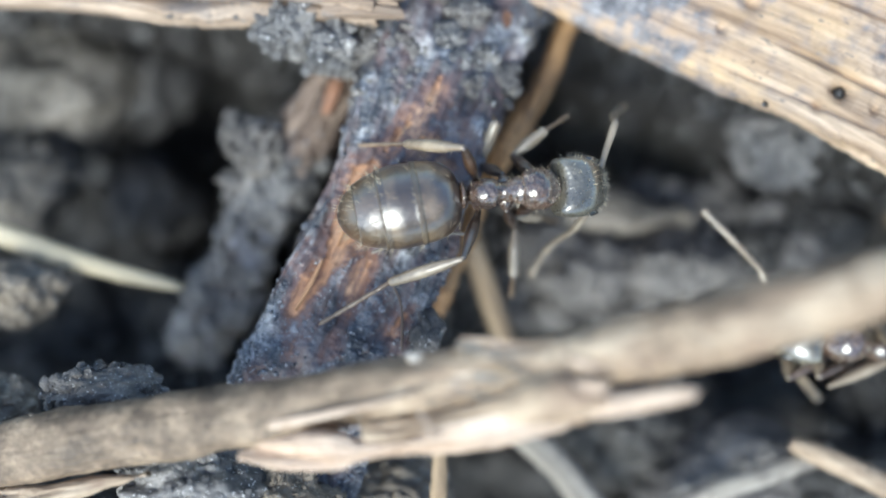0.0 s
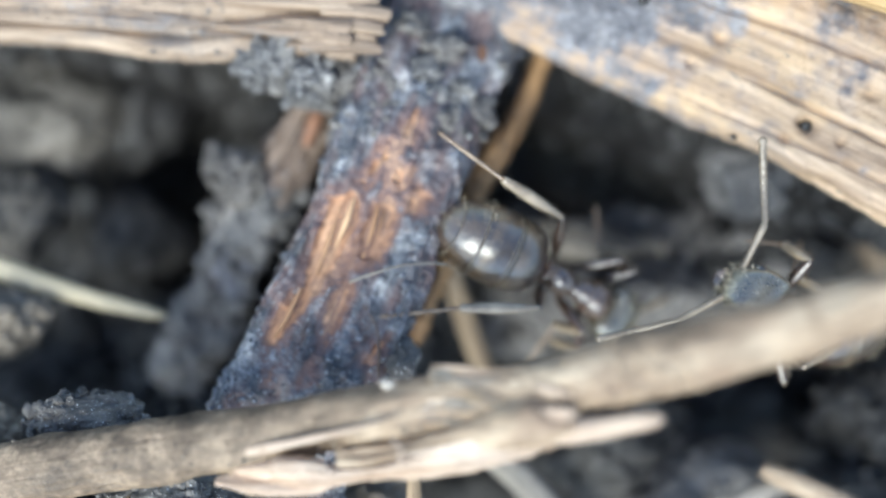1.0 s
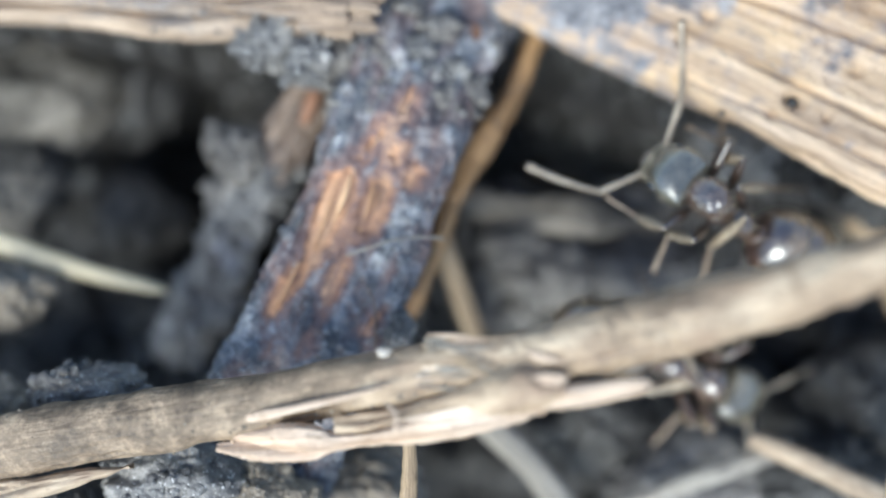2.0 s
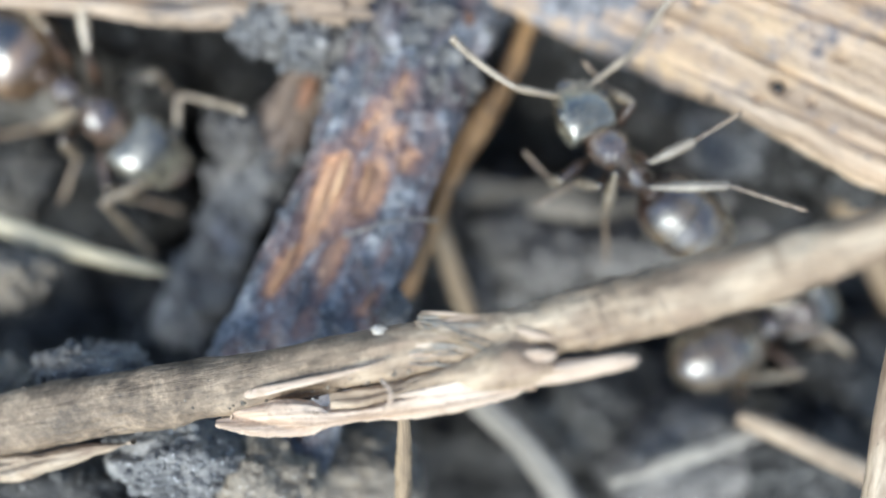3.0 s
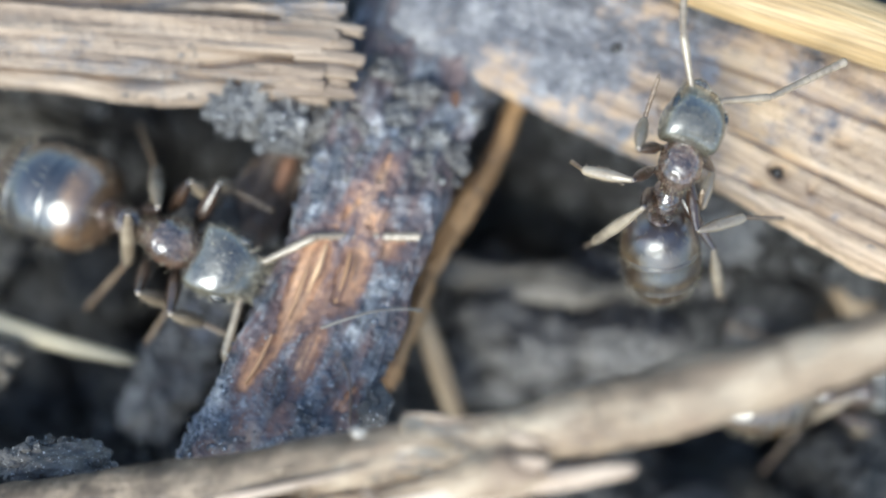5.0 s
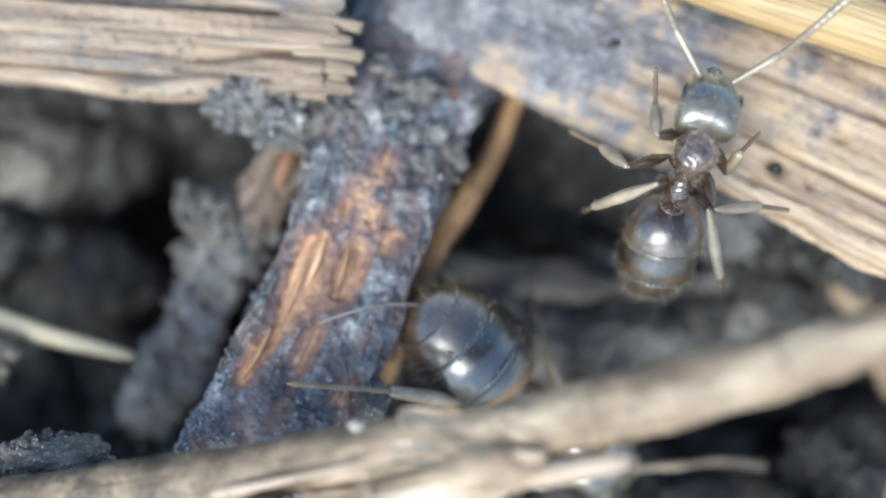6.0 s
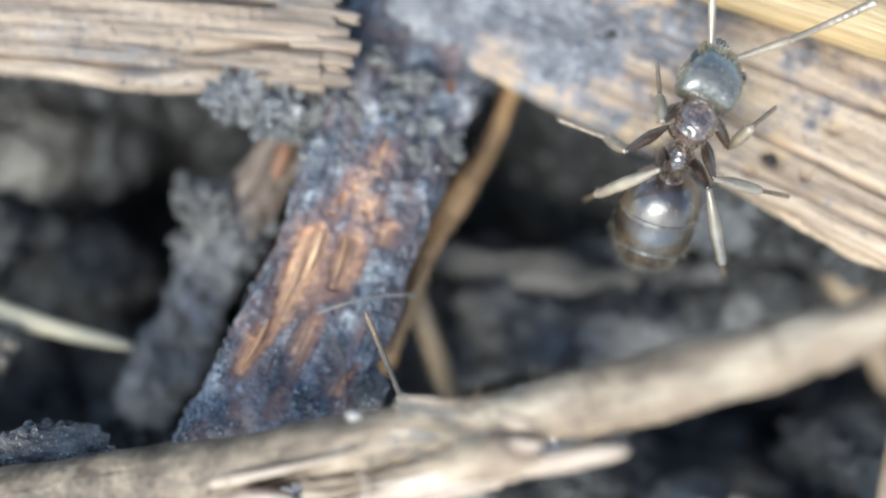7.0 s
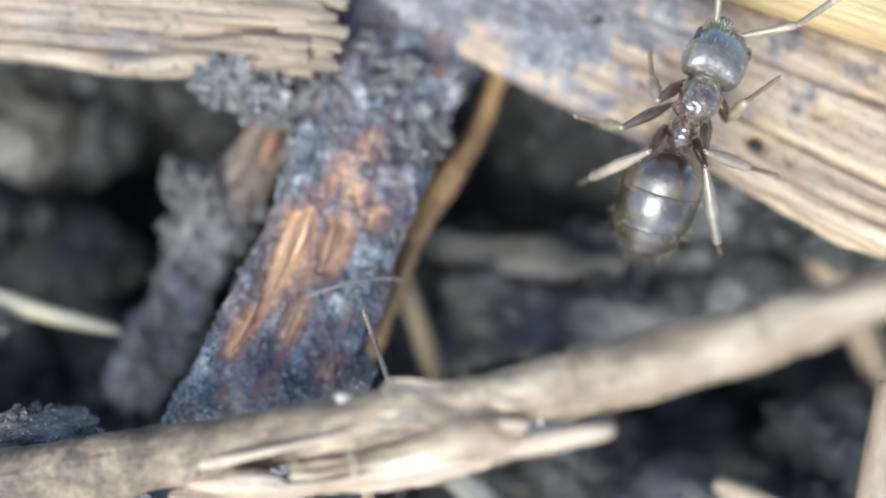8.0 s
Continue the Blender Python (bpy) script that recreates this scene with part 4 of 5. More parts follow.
def loft(profile, n, m=20, square=2.0, seed=0, rough=0.0):
    """Rings along x. profile: x, half width, half height, z of the middle."""
    c = curve_points(profile, n)
    a = np.linspace(0, 2 * np.pi, m, endpoint=False)
    ca, sa = np.cos(a), np.sin(a)
    r = (np.abs(ca) ** square + np.abs(sa) ** square) ** (-1 / square)
    v = np.empty((n, m, 3))
    v[:, :, 0] = c[:, 0:1]
    v[:, :, 1] = np.maximum(c[:, 1:2], 0.002) * ca * r
    v[:, :, 2] = c[:, 3:4] + np.maximum(c[:, 2:3], 0.002) * sa * r
    v = v.reshape(-1, 3)
    if rough:
        v[:, 1:] *= (1 + rough * fbm(v, 5.0, 3, seed))[:, None]
    faces = []
    flip = c[-1, 0] < c[0, 0]
    for k in range(n - 1):
        for j in range(m):
            q = (k * m + j, k * m + (j + 1) % m, (k + 1) * m + (j + 1) % m, (k + 1) * m + j)
            faces.append(q[::-1] if not flip else q)
    faces += [tuple(range(m)) if not flip else tuple(range(m))[::-1], tuple(range((n - 1) * m, n * m))[::-1] if not flip else tuple(range((n - 1) * m, n * m))]
    return v, faces


def bristles(points, normals, lean, length, seed):
    r = np.random.default_rng(seed)
    vs, fs = [], []
    for k, (p, d) in enumerate(zip(points, normals)):
        d = d + np.asarray(lean) + r.normal(0, 0.18, 3)
        d /= np.linalg.norm(d)
        s = np.cross(d, [0.3, 0.5, 0.8])
        s /= np.linalg.norm(s)
        q = np.cross(d, s)
        w, h = 0.0045, length * r.uniform(0.6, 1.2)
        b = len(vs)
        vs += [p + s * w, p - s * w * 0.5 + q * w * 0.87, p - s * w * 0.5 - q * w * 0.87, p + d * h]
        fs += [(b, b + 1, b + 3), (b + 1, b + 2, b + 3), (b + 2, b, b + 3)]
    return np.array(vs), fs


LEGS = [  # name of the pair, hip, femur, tibia, tarsus lengths, resting foot
    ("front", (0.3, 0.16, -0.18), 0.72, 0.62, 0.6, (1.05, 0.8, -0.8)),
    ("mid", (-0.12, 0.17, -0.2), 0.8, 0.72, 0.75, (0.15, 1.3, -0.8)),
    ("hind", (-0.5, 0.14, -0.18), 0.95, 1.15, 1.12, (-1.3, 1.2, -0.8)),
]
GASTER_AT, HEAD_AT, SCAPE_AT = (-0.8, 0, -0.06), (0.62, 0, -0.02), (0.66, 0.15, 0.1)
SCAPE, FUNICULUS = 0.82, 1.2


def limb(length, r0, r1, r2, bend=0.0, rings=12):
    return loft([(0, r0 * 0.7, r0 * 0.7, 0), (length * 0.12, r0, r0, 0), (length * 0.45, r1, r1, bend), (length * 0.9, r2, r2, 0), (length, r2 * 0.75, r2 * 0.75, 0)], rings, 10)


def with_hair(v, f, length, radius, count, long, seed):
    """The mesh v, f of a limb along x with fine hairs on it."""
    r = np.random.default_rng(seed)
    a, x = r.uniform(0, 6.28, count), r.uniform(0.1, 0.95, count) * length
    nrm = np.c_[np.zeros(count), np.cos(a), np.sin(a)]
    hv, hf = bristles(np.c_[x, np.zeros(count), np.zeros(count)] + nrm * radius * 0.85, nrm, (0.8, 0, 0), long, seed)
    return np.vstack([v, hv]), f + [tuple(i + len(v) for i in q) for q in hf]


def limb_with_hair(length, r0, r1, r2, seed, count, bend=0.0):
    v, f = limb(length, r0, r1, r2, bend)
    return with_hair(v, f, length, r1, count, 0.07, seed)


def funiculus_mesh():
    prof, x, k = [(0, 0.02, 0.02, 0)], 0.0, 11
    for j in range(k):
        seg = FUNICULUS / k
        r = 0.045 + 0.018 * j / k
        prof += [(x + seg * 0.08, r * 0.88, r * 0.88, 0), (x + seg * 0.5, r, r, 0), (x + seg * 0.92, r * 0.97, r * 0.97, 0)]
        x += seg
    prof += [(FUNICULUS + 0.03, 0.012, 0.012, 0)]
    v, f = loft(prof, 90, 10)
    v[:, 2] -= 0.1 * np.sin(np.clip(v[:, 0] / FUNICULUS, 0, 1) * math.pi)
    return v, f


def build_ant(label, k=1.0, full=1.0):
    """Body in parts round an empty at the middle of the thorax; x is forward."""
    def part(name, v, f, material, parent, label="", origin=(0, 0, 0), **kw):
        return part_of(name, np.asarray(v) * k, f, material, parent, label, tuple(c * k for c in origin), **kw)

    ant = tagged(new("ant"), label, "ant", "ants on the soil")
    v, f = loft([(-0.66, 0.06, 0.07, -0.08), (-0.6, 0.14, 0.18, -0.05), (-0.45, 0.2, 0.26, -0.02), (-0.28, 0.2, 0.24, 0.0), (-0.17, 0.135, 0.18, 0.0), (-0.1, 0.15, 0.19, 0.02), (0.02, 0.185, 0.23, 0.05), (0.1, 0.2, 0.25, 0.06), (0.15, 0.255, 0.29, 0.06), (0.3, 0.29, 0.32, 0.06), (0.46, 0.265, 0.28, 0.03), (0.58, 0.18, 0.17, -0.02), (0.64, 0.09, 0.09, -0.04)], 120, 48, 2.2, 3, 0.07)
    v[:, 1:] *= (1 + 0.05 * fbm(v, 9.0, 3, 6, True) + 0.02 * fbm(v, 22.0, 2, 8))[:, None]
    thorax = part("thorax", v, f, THORAX, ant, "reddish-brown shiny wrinkled thorax")
    r = np.random.default_rng(19)
    p = v[r.permutation(np.flatnonzero(v[:, 2] > 0.0))[:80]]
    nrm = p * [0.0, 1.0, 1.0]
    nrm /= np.linalg.norm(nrm, axis=1)[:, None] + 1e-6
    hv, hf = bristles(p, nrm, (-0.3, 0, 0.2), 0.09, 20)
    part("bristle", hv, hf, HAIR, thorax, "fine pale bristles", kind="stuff", smooth=False)
    v, f = loft([(-0.82, 0.06, 0.06, -0.08), (-0.76, 0.16, 0.15, 0.0), (-0.7, 0.19, 0.23, 0.03), (-0.66, 0.12, 0.14, -0.02), (-0.62, 0.06, 0.06, -0.06)], 16, 18)
    part("petiole", v, f, THORAX, ant, "narrow brown petiole")
    # gaster with four overlapping plates
    prof = [(0.06, 0.1, 0.1, 0.02), (0.02, 0.3, 0.27, 0.03), (-0.08, 0.44, 0.41, 0.05), (-0.28, 0.54, 0.5, 0.07), (-0.53, 0.578, 0.533, 0.08), (-0.56, 0.583, 0.538, 0.08), (-0.572, 0.568, 0.523, 0.08),
            (-0.8, 0.585, 0.54, 0.07), (-1.02, 0.55, 0.515, 0.05), (-1.04, 0.552, 0.516, 0.05), (-1.052, 0.535, 0.5, 0.05), (-1.22, 0.485, 0.455, 0.02), (-1.36, 0.42, 0.395, 0.0), (-1.37, 0.4, 0.375, 0.0),
            (-1.5, 0.3, 0.28, -0.03), (-1.58, 0.19, 0.18, -0.05), (-1.63, 0.06, 0.06, -0.06)]
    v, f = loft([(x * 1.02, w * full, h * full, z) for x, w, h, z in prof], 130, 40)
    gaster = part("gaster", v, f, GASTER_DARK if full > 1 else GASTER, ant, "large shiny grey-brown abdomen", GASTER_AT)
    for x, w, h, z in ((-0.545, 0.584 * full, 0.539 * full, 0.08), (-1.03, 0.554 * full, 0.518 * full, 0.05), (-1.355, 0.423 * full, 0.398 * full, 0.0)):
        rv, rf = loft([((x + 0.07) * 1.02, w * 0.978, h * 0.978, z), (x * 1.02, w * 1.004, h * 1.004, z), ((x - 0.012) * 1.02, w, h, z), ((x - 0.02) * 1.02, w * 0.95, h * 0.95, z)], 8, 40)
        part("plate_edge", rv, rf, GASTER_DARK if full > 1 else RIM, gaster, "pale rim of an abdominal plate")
    r = np.random.default_rng(9)
    ring = v.reshape(130, 40, 3)
    rows = np.r_[r.integers(8, 126, 190), np.repeat([62, 84, 104], 34)]
    cols_ = r.integers(0, 40, len(rows))
    p = ring[rows, cols_]
    nrm = p * [0.0, 3.0, 3.0] + np.c_[(p[:, 0] < -1.2) * -0.8, np.zeros(len(p)), np.zeros(len(p))]
    nrm /= np.linalg.norm(nrm, axis=1)[:, None] + 1e-6
    hv, hf = bristles(p, nrm, (-0.7, 0, 0.1), 0.14, 11)
    part("bristle", hv, hf, HAIR, gaster, "fine pale bristles", kind="stuff", smooth=False)
    v, f = loft([(-0.02, 0.1, 0.08, 0), (0.0, 0.3, 0.17, 0.0), (0.05, 0.405, 0.25, 0.0), (0.18, 0.455, 0.31, 0.02), (0.36, 0.455, 0.33, 0.03), (0.55, 0.385, 0.3, 0.02), (0.7, 0.33, 0.24, 0.0), (0.82, 0.29, 0.17, -0.03), (0.88, 0.23, 0.1, -0.06), (0.9, 0.13, 0.04, -0.07)], 90, 48, 3.2, 5, 0.03)
    v = v * [0.95, 0.92, 0.95]
    v[:, 0] -= 0.09 * np.exp(-(v[:, 0] / 0.16) ** 2) * (np.abs(v[:, 1]) / 0.4) ** 2   # hollowed back of the head
    head = part("head", v, f, HEAD, ant, "broad grey-brown head", HEAD_AT)
    pick = r.permutation(np.flatnonzero((v[:, 2] > -0.05) & (v[:, 0] > 0.05)))[:170]
    nrm = (v[pick] - [0.4, 0, 0]) / np.linalg.norm(v[pick] - [0.4, 0, 0], axis=1)[:, None]
    hv, hf = bristles(v[pick], nrm, (0.3, 0, 0), 0.08, 12)
    part("bristle", hv, hf, HAIR, head, "fine pale bristles", kind="stuff", smooth=False)
    ev, ef = ICO[2]
    for s in (1, -1):
        part("eye", ev * [0.14, 0.06, 0.09], ef, EYE, head, "small black compound eye", (0.42, s * 0.36, 0.16))
        jv, jf = loft([(0, 0.1, 0.06, 0), (0.08, 0.11, 0.06, 0), (0.15, 0.08, 0.045, 0), (0.2, 0.02, 0.02, 0)], 14, 12)
        jv[:, 1] += s * (0.1 - 0.35 * jv[:, 0])
        part("mandible", jv, jf, THORAX, head, "reddish-brown jaw", (0.78, 0, -0.06))
    scapes, funiculi = [], []
    fv, ff = funiculus_mesh()
    for s in (1, -1):
        sv, sf = limb_with_hair(SCAPE, 0.04, 0.045, 0.055, 14, 30)
        sv, sf = with_hair(sv, sf, SCAPE, 0.045, 40, 0.05, 18)
        scapes.append(part("antenna_scape", sv, sf, TIBIA, head, "pale brown antenna base"))
        funiculi.append(part("antenna_tip", fv, ff, TIBIA, head, "jointed pale antenna"))
    legs = []
    for s in (1, -1):
        for name, hip, lf, lt, la, rest in LEGS:
            cv, cf = loft([(-0.02, 0.06, 0.06, 0), (0.08, 0.11, 0.11, 0), (0.2, 0.07, 0.07, 0), (0.24, 0.03, 0.03, 0)], 12, 12)
            coxa = part("coxa", cv, cf, THORAX, ant)
            coxa.matrix_basis = aim((k * hip[0], k * s * (hip[1] - 0.13), k * (hip[2] + 0.06)), (k * hip[0] * 1.05, k * s * (hip[1] + 0.1), k * (hip[2] - 0.1)))
            fe = part("femur", *limb_with_hair(lf, 0.048, 0.088, 0.05, 15, 30), FEMUR, ant, "dark brown upper leg")
            ti = part("tibia", *limb_with_hair(lt, 0.05, 0.088, 0.072, 16, 80), TIBIA, ant, "pale brown lower leg")
            prof = [(0, 0.02, 0.02, 0)]
            for j in range(5):
                seg = la / 5
                prof += [(seg * (j + 0.1), 0.029, 0.029, 0), (seg * (j + 0.85), 0.034, 0.034, 0), (seg * (j + 0.98), 0.026, 0.026, 0)]
            prof += [(la + 0.05, 0.008, 0.008, -0.02)]
            ta = part("tarsus", *with_hair(*loft(prof, 40, 8), la, 0.03, 26, 0.05, 17), TARSUS, ant, "slender jointed foot")
            legs.append((s, name, tuple(k * c for c in hip), k * lf, k * lt, k * la, tuple(k * c for c in rest), fe, ti, ta))
    return dict(ant=ant, gaster=gaster, head=head, scapes=scapes, funiculi=funiculi, legs=legs, k=k)


def aim(a, b, up=(0, 0, 1)):
    """The pose of a limb whose x axis runs from a to b."""
    a, b = Vector(a), Vector(b)
    x = (b - a).normalized()
    y = Vector(up).cross(x)
    if y.length < 1e-4:
        y = Vector((0, 1, 0))
    y.normalize()
    z = x.cross(y)
    m = Matrix((x, y, z)).transposed().to_4x4()
    m.translation = a * MM
    return m


def glide(rows, t):
    """Values at t between rows of (seconds, values...), without overshoot."""
    r = np.asarray(rows, float)
    if len(r) == 1 or t <= r[0, 0]:
        return r[0, 1:]
    if t >= r[-1, 0]:
        return r[-1, 1:]
    h = np.diff(r[:, 0])[:, None]
    d = np.diff(r[:, 1:], axis=0) / h
    m = np.zeros_like(r[:, 1:])
    if len(r) > 2:
        same = d[:-1] * d[1:] > 0
        m[1:-1] = np.where(same, 2 * d[:-1] * d[1:] / np.where(same, d[:-1] + d[1:], 1), 0)
    m[0], m[-1] = d[0], d[-1]
    k = min(int(np.searchsorted(r[:, 0], t, side="right")) - 1, len(h) - 1)
    hk = h[k, 0]
    u = (t - r[k, 0]) / hk
    return (r[k, 1:] * (1 + 2 * u) * (1 - u) ** 2 + m[k] * hk * u * (1 - u) ** 2 + r[k + 1, 1:] * u * u * (3 - 2 * u) + m[k + 1] * hk * u * u * (u - 1))


def body_pose(v):
    x, y, z, yaw, pitch, roll = v
    return pose(x * MM, y * MM, z * MM, roll, -pitch, yaw)


def leg_points(leg, foot):
    """Hip, knee, ankle and toe for a foot at that place in the ant's space."""
    s, name, hip, lf, lt, la, rest = leg[:7]
    h = Vector((hip[0], s * (hip[1] + 0.08), hip[2] - 0.06))
    foot = Vector(foot)
    pole = Vector({"front": (0.5, s * 0.8, 0.7), "mid": (0.6, s * 0.7, 0.7), "hind": (0.8, s * 0.55, 0.8)}[name])
    knee = h
    for _ in range(3):   # the foot points away from the knee
        flat = Vector((foot.x - knee.x, foot.y - knee.y, 0))
        flat = flat.normalized() if flat.length > 1e-3 else Vector((0, s, 0))
        ankle = foot - flat * la * 0.9 + Vector((0, 0, la * 0.42))
        gap = ankle - h
        d = min(max(gap.length, abs(lf - lt) + 0.1), (lf + lt) * 0.985)
        way = gap.normalized()
        ankle = h + way * d
        side = (pole - way * pole.dot(way)).normalized()
        c = max(-1, min(1, (lf * lf + d * d - lt * lt) / (2 * lf * d)))
        knee = h + way * lf * c + side * lf * math.sqrt(1 - c * c)
    toe = ankle + ((foot - ankle).normalized() if (foot - ankle).length > 1e-4 else flat) * la
    return h, knee, ankle, toe


def leg_poses(leg, points):
    """Femur, tibia and tarsus poses towards a knee, an ankle and a toe, each piece at its own length."""
    lengths = leg[3:6]
    at = points[0]
    out = []
    for length, end in zip(lengths, points[1:]):
        way = end - at
        end = at + (way.normalized() if way.length > 1e-4 else Vector((0, 0, -1))) * length
        out.append(aim(at, end))
        at = end
    return out


def turned(yaw, pitch):
    y, p = radians(yaw), radians(pitch)
    return Vector((math.cos(y) * math.cos(p), math.sin(y) * math.cos(p), math.sin(p)))


def move_ant(a, body, feet=None, joints=None, head=((0, 0, -25),), gaster=((0, 0, -8),), left=((0, 45, 10, 15, -15),), right=((0, -45, 10, -15, -15),), stride=0.55):
    """body: seconds, x, y, z, yaw, pitch, roll. feet: for a leg (0 to 2 left front to hind, 3 to 5 right, ten more for an earlier spell) rows of seconds and a place in the world.
    joints: for a leg, rows of seconds and the places of its knee, ankle and toe in the world.
    head, gaster: seconds, yaw, pitch. left, right: seconds, yaw and pitch of the antenna's base and tip, seen from the head."""
    feet, joints = feet or {}, joints or {}
    times = [round(0.1 * k, 1) for k in range(81)]
    bodies = [body_pose(glide(body, t)) for t in times]
    walk(a["ant"], list(zip(times, bodies)))
    walk(a["head"], [(t, pose(*[c * a["k"] * MM for c in HEAD_AT], 0, -glide(head, t)[1], glide(head, t)[0])) for t in times])
    walk(a["gaster"], [(t, pose(*[c * a["k"] * MM for c in GASTER_AT], 0, -glide(gaster, t)[1], glide(gaster, t)[0])) for t in times])
    for k, (s, rows) in enumerate(((1, left), (-1, right))):
        sc, fu = [], []
        for t in times:
            sy, sp, fy, fp = glide(rows, t)
            root = Vector((SCAPE_AT[0], s * SCAPE_AT[1], SCAPE_AT[2])) * a["k"]
            elbow = root + turned(sy, sp) * SCAPE * a["k"]
            sc.append((t, aim(root, elbow)))
            fu.append((t, aim(elbow, elbow + turned(fy, fp))))
        walk(a["scapes"][k], sc)
        walk(a["funiculi"][k], fu)
    gone = 0.0
    phase = []
    for k, m in enumerate(bodies):
        if k:
            gone += (m.translation - bodies[k - 1].translation).length / MM
        phase.append(gone / (2 * stride))
    for j, leg in enumerate(a["legs"]):
        s, name, rest = leg[0], leg[1], leg[6]
        off = 0.5 if (j in (0, 2, 4)) else 0.0
        out = ([], [], [])
        for t, m, ph in zip(times, bodies, phase):
            u = (ph + off) % 1.0
            if u < 0.5:
                dx, dz = stride * (0.5 - 2 * u), 0.0
            else:
                w = (u - 0.5) * 2
                dx, dz = stride * (w - 0.5), 0.25 * math.sin(math.pi * w)
            foot = np.array((rest[0] + dx, s * rest[1], rest[2] + dz))
            for rows in (feet[q] for q in (j, j + 10) if q in feet):
                edge = 0.35
                w = max(0.0, min(1.0, (t - rows[0][0]) / edge + 1, (rows[-1][0] - t) / edge + 1))
                if w > 0:
                    own = m.inverted() @ (Vector(glide(rows, t)) * MM) / MM
                    foot = foot * (1 - w) + np.array(own) * w
            points = leg_points(leg, foot)
            for rows in (joints[q] for q in (j, j + 10) if q in joints):
                w = max(0.0, min(1.0, (t - rows[0][0]) / 0.3 + 1, (rows[-1][0] - t) / 0.3 + 1))
                if w > 0:
                    g = glide(rows, t)
                    own = [m.inverted() @ (Vector(g[q:q + 3]) * MM) / MM for q in (0, 3, 6)]
                    points = [points[0]] + [p.lerp(q, w) for p, q in zip(points[1:], own)]
            for o, q in zip(out, leg_poses(leg, points)):
                o.append((t, q))
        for ob, rows in zip(leg[7:], out):
            walk(ob, rows)


ant_a = build_ant("dark brown ant walking off the rotten wood")
ant_b = build_ant("dark brown ant climbing onto the pale wood")
ant_c = build_ant("large dark brown ant coming out of a hollow", 1.25, 1.14)


